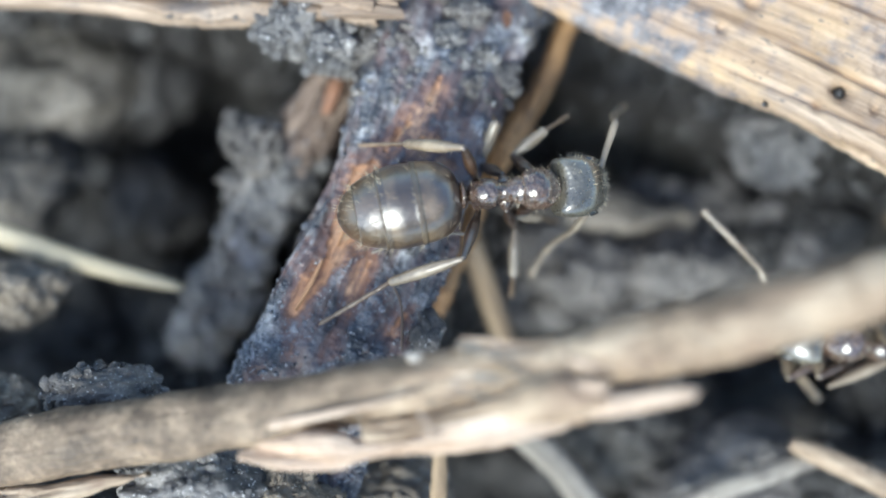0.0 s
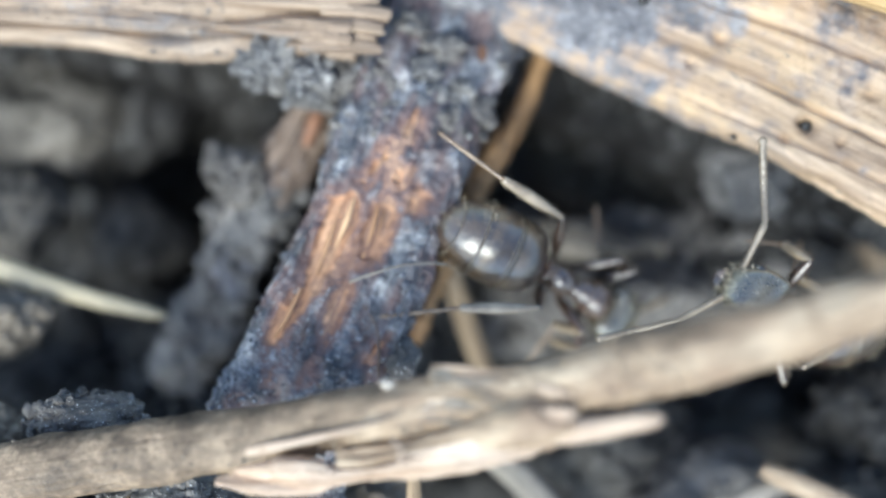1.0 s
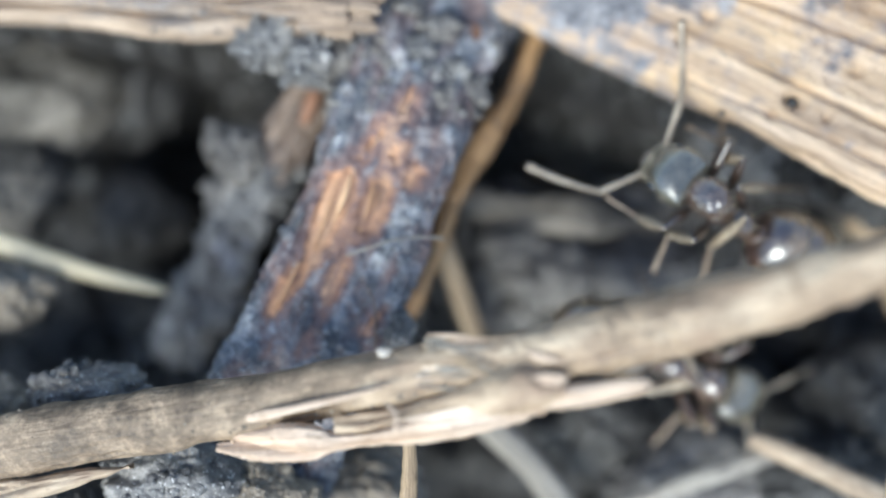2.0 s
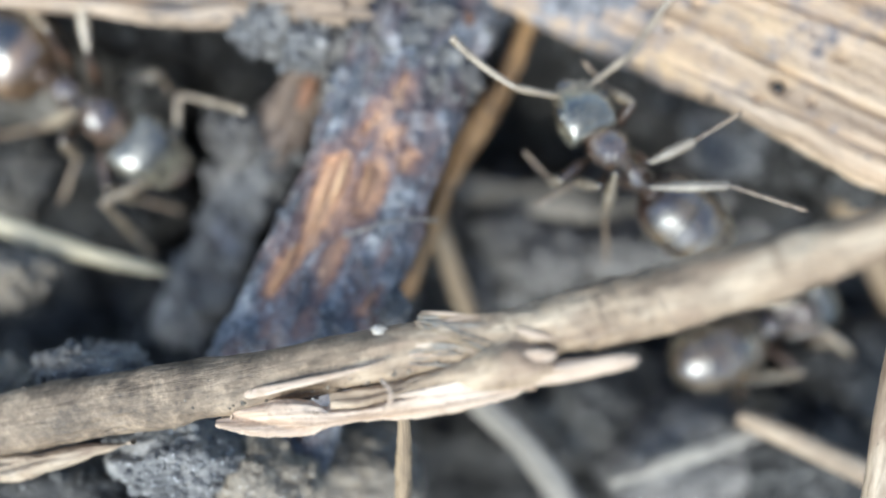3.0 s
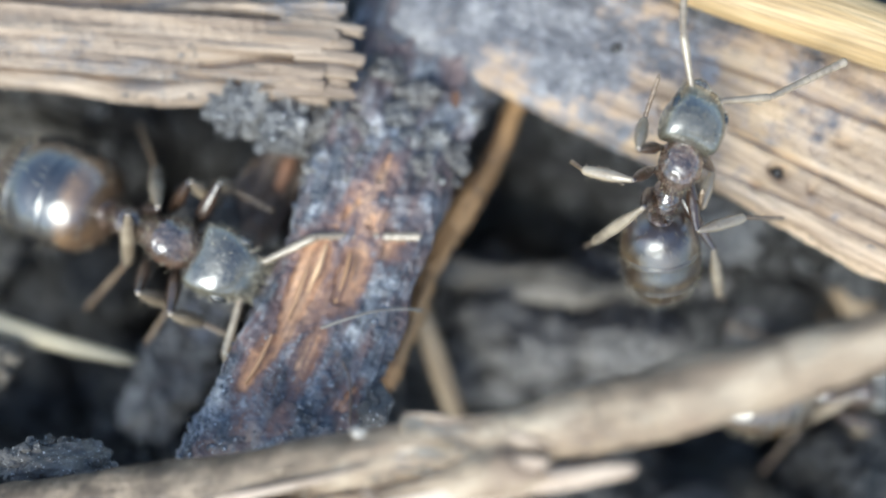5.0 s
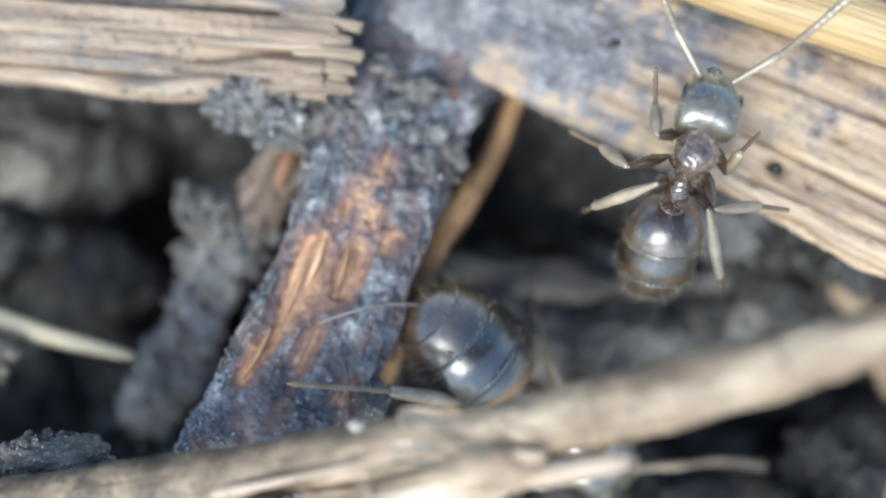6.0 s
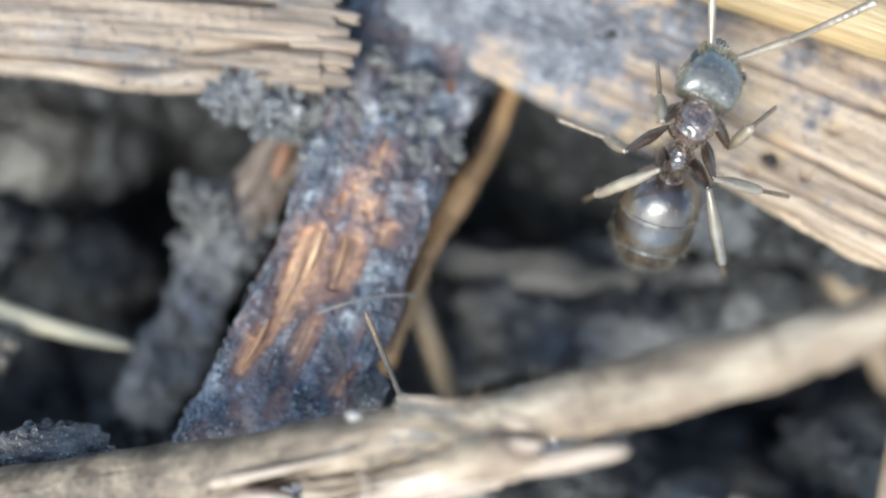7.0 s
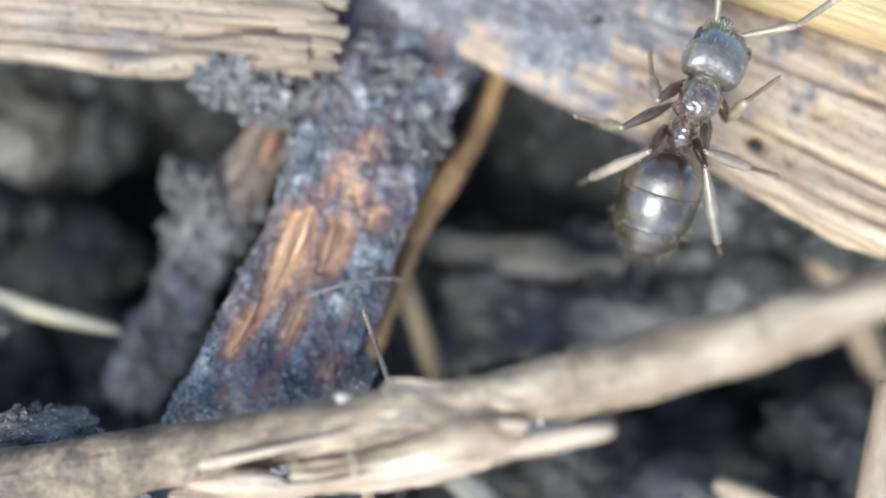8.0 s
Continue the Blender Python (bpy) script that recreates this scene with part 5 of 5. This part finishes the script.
def motions():
    move_ant(ant_a, [(0, 0.98, 0.8, 1.3, 5, 0, 0), (0.5, 1.7, 0.98, 1.1, 8, -8, 0), (0.8, 1.94, 0.45, 0.65, -15, -18, 0), (1.0, 2.4, -0.17, -0.1, -30, -26, 0), (1.5, 2.96, -1.13, 0.75, -41, -8, 0), (1.9, 4.1, -1.95, -0.4, -30, -10, 0),
                     (2.4, 5.6, -1.9, -1.3, 10, -15, 0), (2.8, 6.3, -1.5, -1.5, 20, -25, 0), (3.0, 6.35, -1.42, -1.55, 21, -25, 0), (3.5, 6.65, -1.05, -1.6, 21, -25, 0), (4.5, 6.75, -0.95, -1.6, 22, -25, 0), (5.0, 7.4, -1.1, -1.8, 5, -20, 0), (5.8, 10.5, -1.8, -1.3, -5, -5, 0), (8, 13.0, -1.9, -1.6, -5, 0, 0)],
             joints={2: [(0, 0.27, 1.34, 1.92, -0.52, 1.46, 1.09, -1.4, 1.5, 0.4), (0.5, 0.73, 1.57, 1.66, -0.18, 1.56, 0.97, -1.27, 1.51, 0.7), (0.8, 0.74, 1.14, 1.09, -0.03, 1.53, 0.33, -1.05, 1.9, 0.58), (1.0, 2.1, 0.88, 0.65, 1.2, 1.4, 1.13, 0.31, 2.08, 0.99), (1.2, 2.15, 0.7, 0.66, 1.35, 1.32, 0.11, 0.52, 2.06, 0.18)],
                     1: [(0, 0.53, 1.22, 0.33, 0.76, 1.82, 0.66, 0.7, 2.02, -0.06), (0.5, 1.51, 1.64, 0.19, 1.21, 2.07, 0.69, 1.12, 2.26, -0.03)],
                     0: [(0, 0.99, 1.34, 0.45, 1.48, 1.71, 0.54, 1.83, 1.96, 0.12), (0.5, 1.51, 1.6, 0.34, 1.96, 1.99, 0.18, 2.17, 2.17, -0.36)],
                     5: [(0, 0.27, -0.13, 1.7, -0.73, -0.46, 1.24, -1.69, -1.03, 1.14), (0.5, 1.33, 0.3, 1.79, 0.44, -0.11, 1.19, -0.54, -0.65, 1.11), (1.0, 1.74, -0.43, 0.79, 0.59, -0.43, 0.79, -0.52, -0.55, 0.85), (1.3, 1.66, -0.89, 1.1, 0.61, -0.63, 1.48, -0.5, -0.47, 1.41), (1.6, 1.72, -1.11, 0.72, 0.64, -0.8, 0.95, -0.44, -0.51, 0.99)],
                     4: [(0, 1.05, 0.3, 0.29, 1.03, -0.41, 0.18, 1.03, -0.72, -0.5), (0.5, 1.28, 0.15, 0.38, 1.42, -0.28, -0.18, 1.46, -0.47, -0.91)],
                     14: [(2.8, 7.2, -1.5, -1.2, 7.6, -2.2, -1.7, 7.8, -2.5, -2.2), (3.5, 7.49, -1.52, -1.2, 7.94, -2.22, -1.7, 8.17, -2.57, -2.2), (4.6, 7.41, -1.43, -1.2, 7.86, -2.12, -1.7, 8.1, -2.41, -2.2)],
                     15: [(2.8, 6.31, -2.13, -1.2, 5.89, -2.45, -1.6, 5.7, -2.69, -2.0), (3.0, 6.31, -2.13, -1.2, 5.89, -2.45, -1.6, 5.7, -2.69, -2.0), (3.5, 6.79, -2.11, -1.2, 5.97, -2.62, -1.6, 5.69, -2.91, -2.0), (4.6, 6.95, -2.06, -1.2, 6.05, -2.56, -1.6, 5.83, -2.85, -2.0)],
                     3: [(0, 0.95, 0.51, 0.44, 1.43, 0.46, 0.05, 1.72, 0.42, -0.47), (0.5, 2.03, 0.61, 0.12, 2.33, 0.36, -0.36, 2.57, 0.28, -0.9)]},
             head=[(0, -2, -38), (0.5, 4, -28), (1.0, -5, -30), (8, 0, -20)], gaster=[(0, 6, -2), (0.5, 10, -6), (1.0, 6, 12), (1.5, 2, 2), (3, 0, -8), (8, 0, -8)],
             left=[(0, 66, 5, 20, -35), (0.5, 78, 10, 10, -15), (1, 45, 5, 20, -10), (8, 45, 5, 20, -10)], right=[(0, -75, -55, -85, -58), (0.2, -66, -15, -50, -25), (0.5, -60, 0, -15, -10), (1, -45, 5, -20, -10), (8, -45, 5, -20, -10)])
    move_ant(ant_b, [(0, 6.15, -1.4, 0.0, 170, 20, 0), (0.5, 5.8, -0.86, 0.3, 166, 32, 0), (1.0, 5.46, -0.62, 0.55, 150, 50, 0), (1.5, 5.15, 0.12, 0.6, 128, 52, 0), (2.2, 4.3, 0.8, 0.7, 150, 15, 0), (2.8, 3.3, 1.1, 0.8, 148, 20, 0), (3.0, 3.2, 1.1, 0.8, 140, 25, 0),
                     (3.5, 3.36, 1.18, 1.05, 146, 38, 0), (4.0, 3.46, 1.66, 1.5, 115, 46, 0), (4.5, 3.65, 1.86, 1.7, 88, 52, 0), (5.2, 3.95, 2.05, 1.8, 78, 49, 0), (6.0, 4.1, 2.1, 1.85, 75, 48, 0), (6.5, 4.1, 2.3, 1.85, 77, 48, 0), (7.0, 4.15, 2.4, 1.85, 75, 48, 0), (7.5, 4.27, 2.26, 1.85, 72, 48, 0), (8.0, 4.4, 2.5, 1.88, 73, 46, 0)],
             feet={10: [(0, 5.38, -1.04, -0.8), (0.3, 5.38, -1.42, -0.6), (0.7, 5.39, -1.16, -0.6), (1.0, 4.95, -0.9, -0.8)], 11: [(0, 5.99, -0.91, -0.8), (0.3, 5.81, -1.29, -0.6), (0.7, 5.91, -1.03, -0.6), (1.0, 5.84, -0.73, -0.8)], 12: [(0, 6.9, -0.69, -0.8), (0.4, 6.47, -1.03, -0.6), (1.0, 6.75, -0.45, -0.8)],
                   13: [(0, 5.58, -1.46, -0.6), (0.4, 5.52, -1.03, -0.6), (0.7, 5.65, -0.86, -0.6)], 14: [(0, 6.18, -1.37, -0.6), (0.4, 6.21, -0.94, -0.6), (0.7, 6.26, -0.73, -0.6)]},
             joints={0: [(3.8, 2.64, 1.7, 1.98, 2.6, 2.27, 1.74, 2.52, 2.78, 1.44), (4.0, 2.6, 1.93, 2.09, 2.49, 2.53, 2.17, 2.4, 3.05, 1.89), (4.5, 3.04, 2.23, 2.4, 3.26, 2.67, 2.03, 3.54, 3.18, 2.19), (6.0, 3.54, 2.43, 2.48, 3.61, 2.87, 2.06, 3.66, 3.44, 1.86), (8.0, 3.83, 2.58, 2.36, 3.85, 2.97, 1.88, 3.89, 3.44, 1.51)],
                     1: [(3.8, 3.08, 1.17, 1.83, 2.58, 0.8, 1.46, 2.55, 0.59, 0.74), (4.0, 3.18, 1.43, 2.0, 2.61, 1.0, 1.91, 2.5, 0.76, 1.2), (4.5, 3.24, 1.83, 2.21, 2.57, 1.82, 1.96, 2.54, 1.91, 1.22), (6.0, 3.23, 2.07, 2.0, 2.98, 2.41, 1.42, 2.61, 2.72, 0.84), (8.0, 3.47, 2.32, 1.66, 3.29, 2.48, 0.98, 2.82, 2.49, 1.57)],
                     2: [(3.8, 3.17, 0.87, 1.69, 2.96, 0.26, 0.75, 3.02, 0.01, -0.34), (4.0, 3.13, 1.1, 1.85, 2.92, 0.44, 0.92, 3.02, 0.22, -0.17), (4.5, 3.27, 1.39, 2.02, 2.9, 0.87, 1.07, 2.94, 0.8, -0.05), (6.0, 3.61, 1.82, 2.22, 2.86, 1.58, 1.38, 2.85, 1.61, 0.26), (8.0, 3.77, 1.94, 2.1, 3.09, 1.66, 1.21, 3.09, 1.68, 0.09)],
                     3: [(3.8, 3.74, 1.52, 1.83, 3.76, 2.13, 1.91, 3.9, 2.67, 1.68), (4.0, 3.63, 1.67, 2.11, 3.74, 2.28, 2.07, 3.86, 2.78, 1.77), (4.5, 4.37, 2.24, 1.24, 4.13, 1.67, 1.14, 3.95, 1.44, 1.66), (6.0, 4.74, 2.06, 1.36, 4.79, 2.28, 1.94, 5.16, 2.6, 1.59), (8.0, 5.02, 2.46, 1.35, 5.14, 2.66, 1.93, 5.62, 3.0, 1.86)],
                     4: [(2.8, 3.54, 0.99, 1.25, 4.16, 1.3, 1.42, 4.76, 1.72, 1.61), (3.0, 3.57, 1.03, 1.24, 4.2, 1.33, 1.41, 4.82, 1.71, 1.61), (3.5, 3.85, 0.93, 1.25, 4.52, 1.19, 1.19, 5.19, 1.46, 1.39), (4.0, 3.89, 1.27, 1.72, 4.57, 1.42, 1.9, 5.23, 1.44, 1.54), (4.5, 4.12, 1.21, 1.45, 4.79, 1.46, 1.42, 5.48, 1.49, 1.12), (6.0, 4.4, 1.49, 2.05, 5.08, 1.56, 1.83, 5.63, 1.55, 1.31), (8.0, 4.52, 1.94, 2.13, 5.18, 1.74, 1.92, 5.73, 1.69, 1.41)],
                     5: [(2.8, 3.55, 0.54, 1.16, 4.66, 0.62, 1.44, 5.75, 0.4, 1.34), (3.0, 3.57, 0.66, 1.24, 4.69, 0.67, 1.52, 5.73, 0.3, 1.71), (3.5, 3.78, 0.5, 1.16, 4.9, 0.71, 0.96, 5.84, 1.21, 1.29), (4.0, 4.36, 0.89, 1.09, 4.64, 0.17, 0.24, 4.93, -0.09, -0.81), (4.5, 4.5, 1.19, 0.71, 4.94, 0.52, -0.12, 5.26, 0.34, -1.17), (6.0, 4.3, 1.47, 2.17, 4.6, 0.59, 1.5, 4.9, 0.47, 0.43), (8.0, 4.52, 1.73, 2.13, 4.79, 0.69, 1.71, 5.11, 0.59, 0.64)]},
             head=[(0, 0, -45), (1, 0, -64), (1.5, 0, -66), (2.8, -20, -35), (3.5, -54, -38), (4.0, -36, -55), (4.5, -50, -52), (5.2, -5, -62), (6.0, 2, -62), (6.5, 12, -60), (7.0, -12, -60), (7.5, -30, -60), (8.0, -8, -60)],
             gaster=[(0, 10, -15), (0.5, 22, -15), (1.0, 38, -12), (1.5, 40, -5), (2.2, 10, 0), (2.8, 8, -8), (3.5, -18, -4), (4.0, 8, -8), (4.5, 20, -4), (6.0, 6, -8), (7.0, 3, -10), (7.5, 3, -12), (8, 3, -24)],
             left=[(0, 110, -60, 130, -60), (0.5, 105, -60, 110, -60), (1, 60, 10, 43, 0), (1.5, 63, 10, 6, 10), (2.8, 63, 15, 33, 15), (3.5, 59, 20, 33, 20), (4.0, 37, 25, 2, 25), (4.5, 35, 20, 10, 20), (6, 49, 25, 35, 25), (6.5, 47, 25, 34, 25), (7, 30, 25, 30, 25), (8, 22, 25, 22, 25)],
             right=[(0, -64, 25, -38, 10), (0.5, -66, 15, -43, 10), (1, -87, 15, -59, 15), (1.5, -74, 15, -52, 15), (2.8, -85, 20, -68, 20), (3.5, -57, 20, -39, 20), (4.0, -74, 20, -59, 20), (4.5, -72, 5, -50, 5), (6, -51, 25, -39, 25), (6.5, -52, 25, -43, 25), (7, -51, 25, -45, 25), (8, -62, 25, -35, 25)])
    move_ant(ant_c, [(0, -12.5, 5.2, -1.8, -36, 0, 0), (1.6, -11.8, 4.9, -1.8, -38, 0, 0), (2.3, -7.6, 3.2, -1.2, -38, 5, 0), (2.8, -6.39, 2.77, -0.75, -38.0, 10.0, 0), (3.0, -5.27, 2.12, -0.75, -36.0, 10.0, 0), (3.2, -5.12, 2.37, -0.75, -34.2, 10.0, 0), (3.4, -5.21, 2.25, -0.75, -32.6, 10.0, 0), (3.5, -5.17, 2.27, -0.75, -32.0, 10.0, 0), (3.8, -5.2, 2.3, -0.75, -30.7, 10.0, 0), (4.0, -5.14, 2.17, -0.75, -30.0, 10.0, 0), (4.2, -5.27, 2.07, -0.75, -29.5, 10.2, 0), (4.4, -5.23, 2.09, -0.73, -29.0, 10.7, 0), (4.6, -5.18, 2.03, -0.71, -28.4, 11.5, 0),
                     (5.1, -2.9, 1.1, 0.5, -22, 25, 0), (5.4, -0.6, 0.4, 1.2, -25, -5, 0), (5.8, 2.56, -1.55, -0.40, -39, -16, 0), (6.0, 2.55, -1.59, -0.50, -40, -16, 0), (6.1, 2.54, -1.68, -0.60, -42, -16, 0), (6.2, 2.87, -2.20, -0.95, -48, -16, 0), (6.3, 2.61, -2.53, -1.25, -58, -15, 0), (6.4, 2.19, -3.03, -1.5, -75, -12, 0), (6.5, 1.48, -3.55, -1.20, -110, -8, 0), (6.6, 0.70, -2.85, -0.80, -140, -2, 0), (6.75, 0.34, -2.37, -0.85, -163, 0, 0), (8, 0.34, -2.37, -0.85, -163, 0, 0)],
             feet={3: [(3.0, -3.95, 0.45, -1.6), (4.0, -3.85, 0.15, -1.6), (4.6, -4.65, 0.05, -1.6)], 5: [(5.4, -1.2, -0.6, 0.4), (5.75, -0.95, -0.8, 0.35)]},
             joints={0: [(3.0, -5.03, 2.61, -1.66, -4.28, 2.79, -1.56, -4.01, 2.42, -0.97), (3.5, -5.4, 2.51, -1.44, -4.65, 2.64, -1.61, -4.26, 2.18, -1.16), (4.0, -5.31, 2.72, -1.26, -4.56, 2.79, -1.44, -4.49, 2.56, -2.15), (4.6, -5.18, 2.76, -1.21, -4.43, 2.68, -1.39, -4.3, 2.42, -2.08)],
                     1: [(2.8, -5.28, 3.05, -1.04, -5.39, 3.92, -0.82, -5.33, 4.5, -0.09), (3.0, -5.15, 2.94, -0.23, -5.21, 3.81, -0.02, -5.43, 4.63, -0.42), (3.5, -5.38, 2.91, -0.19, -5.4, 3.79, 0.0, -5.39, 4.7, 0.24), (4.0, -5.38, 2.98, -0.28, -5.42, 3.86, -0.07, -5.42, 4.76, 0.17), (4.6, -5.33, 3.01, -0.34, -5.41, 3.88, -0.13, -5.44, 4.78, 0.12)],
                     2: [(2.8, -5.74, 3.31, -0.41, -6.54, 4.14, -1.28, -6.68, 4.28, 0.11), (3.0, -5.75, 3.25, -0.13, -6.54, 4.07, -1.0, -6.68, 4.25, 0.38), (3.5, -5.43, 2.41, -0.02, -6.25, 3.39, -0.67, -7.09, 4.18, -1.47), (4.0, -5.39, 2.48, 0.03, -6.19, 3.44, -0.68, -6.21, 3.77, 0.68), (4.6, -5.29, 2.48, 0.04, -6.12, 3.44, -0.62, -6.94, 4.27, -1.4)],
                     5: [(5.75, 0.91, -1.19, 0.4, 0.02, -0.97, 1.52, -1.33, -0.89, 1.17), (6.1, 1.17, -1.27, 0.25, 0.03, -1.02, 1.08, -1.28, -0.89, 1.58), (6.2, 1.22, -1.55, -0.51, 0.43, -1.05, 0.58, -0.59, -0.5, 1.37), (6.35, 1.4, -1.84, -0.55, 0.57, -1.21, 0.43, -0.31, -0.12, 0.47), (6.5, 1.42, -2.03, -0.53, 0.52, -1.37, 0.38, -0.27, -0.22, 0.41), (6.65, 0.96, -1.9, 0.08, 0.42, -1.27, 1.25, -0.28, -0.1, 1.57), (6.9, 0.71, -1.86, 0.04, 0.2, -1.21, 1.21, -0.25, -0.08, 1.9), (8, 0.9, -2.09, 0.04, 0.27, -1.45, 1.17, -0.12, -0.26, 1.81)],
                     3: [(5.8, 2.68, -1.05, -0.8, 2.66, -1.15, -1.57, 2.64, -1.47, -2.25), (6.1, 2.69, -1.19, -0.98, 2.74, -0.97, -1.73, 2.72, -1.31, -2.4)]},
             head=[(0, 0, -30), (4.7, -4, -32), (8, 0, -20)], left=[(0, 92, -2, 91, 49), (2.8, 92, -2, 91, 49), (3.0, 123, -5, 31, 53), (3.2, 127, -6, 60, 32), (3.4, 129, -6, 48, 8), (3.5, 115, -5, 84, 29), (3.6, 115, -4, 76, 5), (3.8, 109, 25, 49, 9), (4.0, 79, 13, 23, 14), (4.2, 59, 4, -34, 21), (4.3, 77, 26, -12, 15), (4.4, 88, 30, 6, 14), (4.6, 81, 19, 43, 11), (5.2, 45, 10, 20, 0), (5.8, 52, 25, 38, 15), (6.2, 52, 25, 38, 15), (6.6, 40, 10, 20, 0), (8, 40, 10, 20, 0)], right=[(0, -73, 66, -59, -45), (2.8, -73, 66, -59, -45), (3.0, -116, 4, -14, -29), (3.2, -101, 7, -14, -38), (3.4, -98, 16, 12, -36), (3.5, -81, 64, -49, -58), (3.6, -66, 61, -28, -58), (3.8, -74, 63, -40, -56), (4.0, -107, 73, -33, -50), (4.2, -112, 65, -43, -36), (4.4, -87, 28, -22, -41), (4.6, -144, 0, -37, -40), (5.2, -55, 0, -30, -15), (8, -40, 5, -20, -10)])



motions()
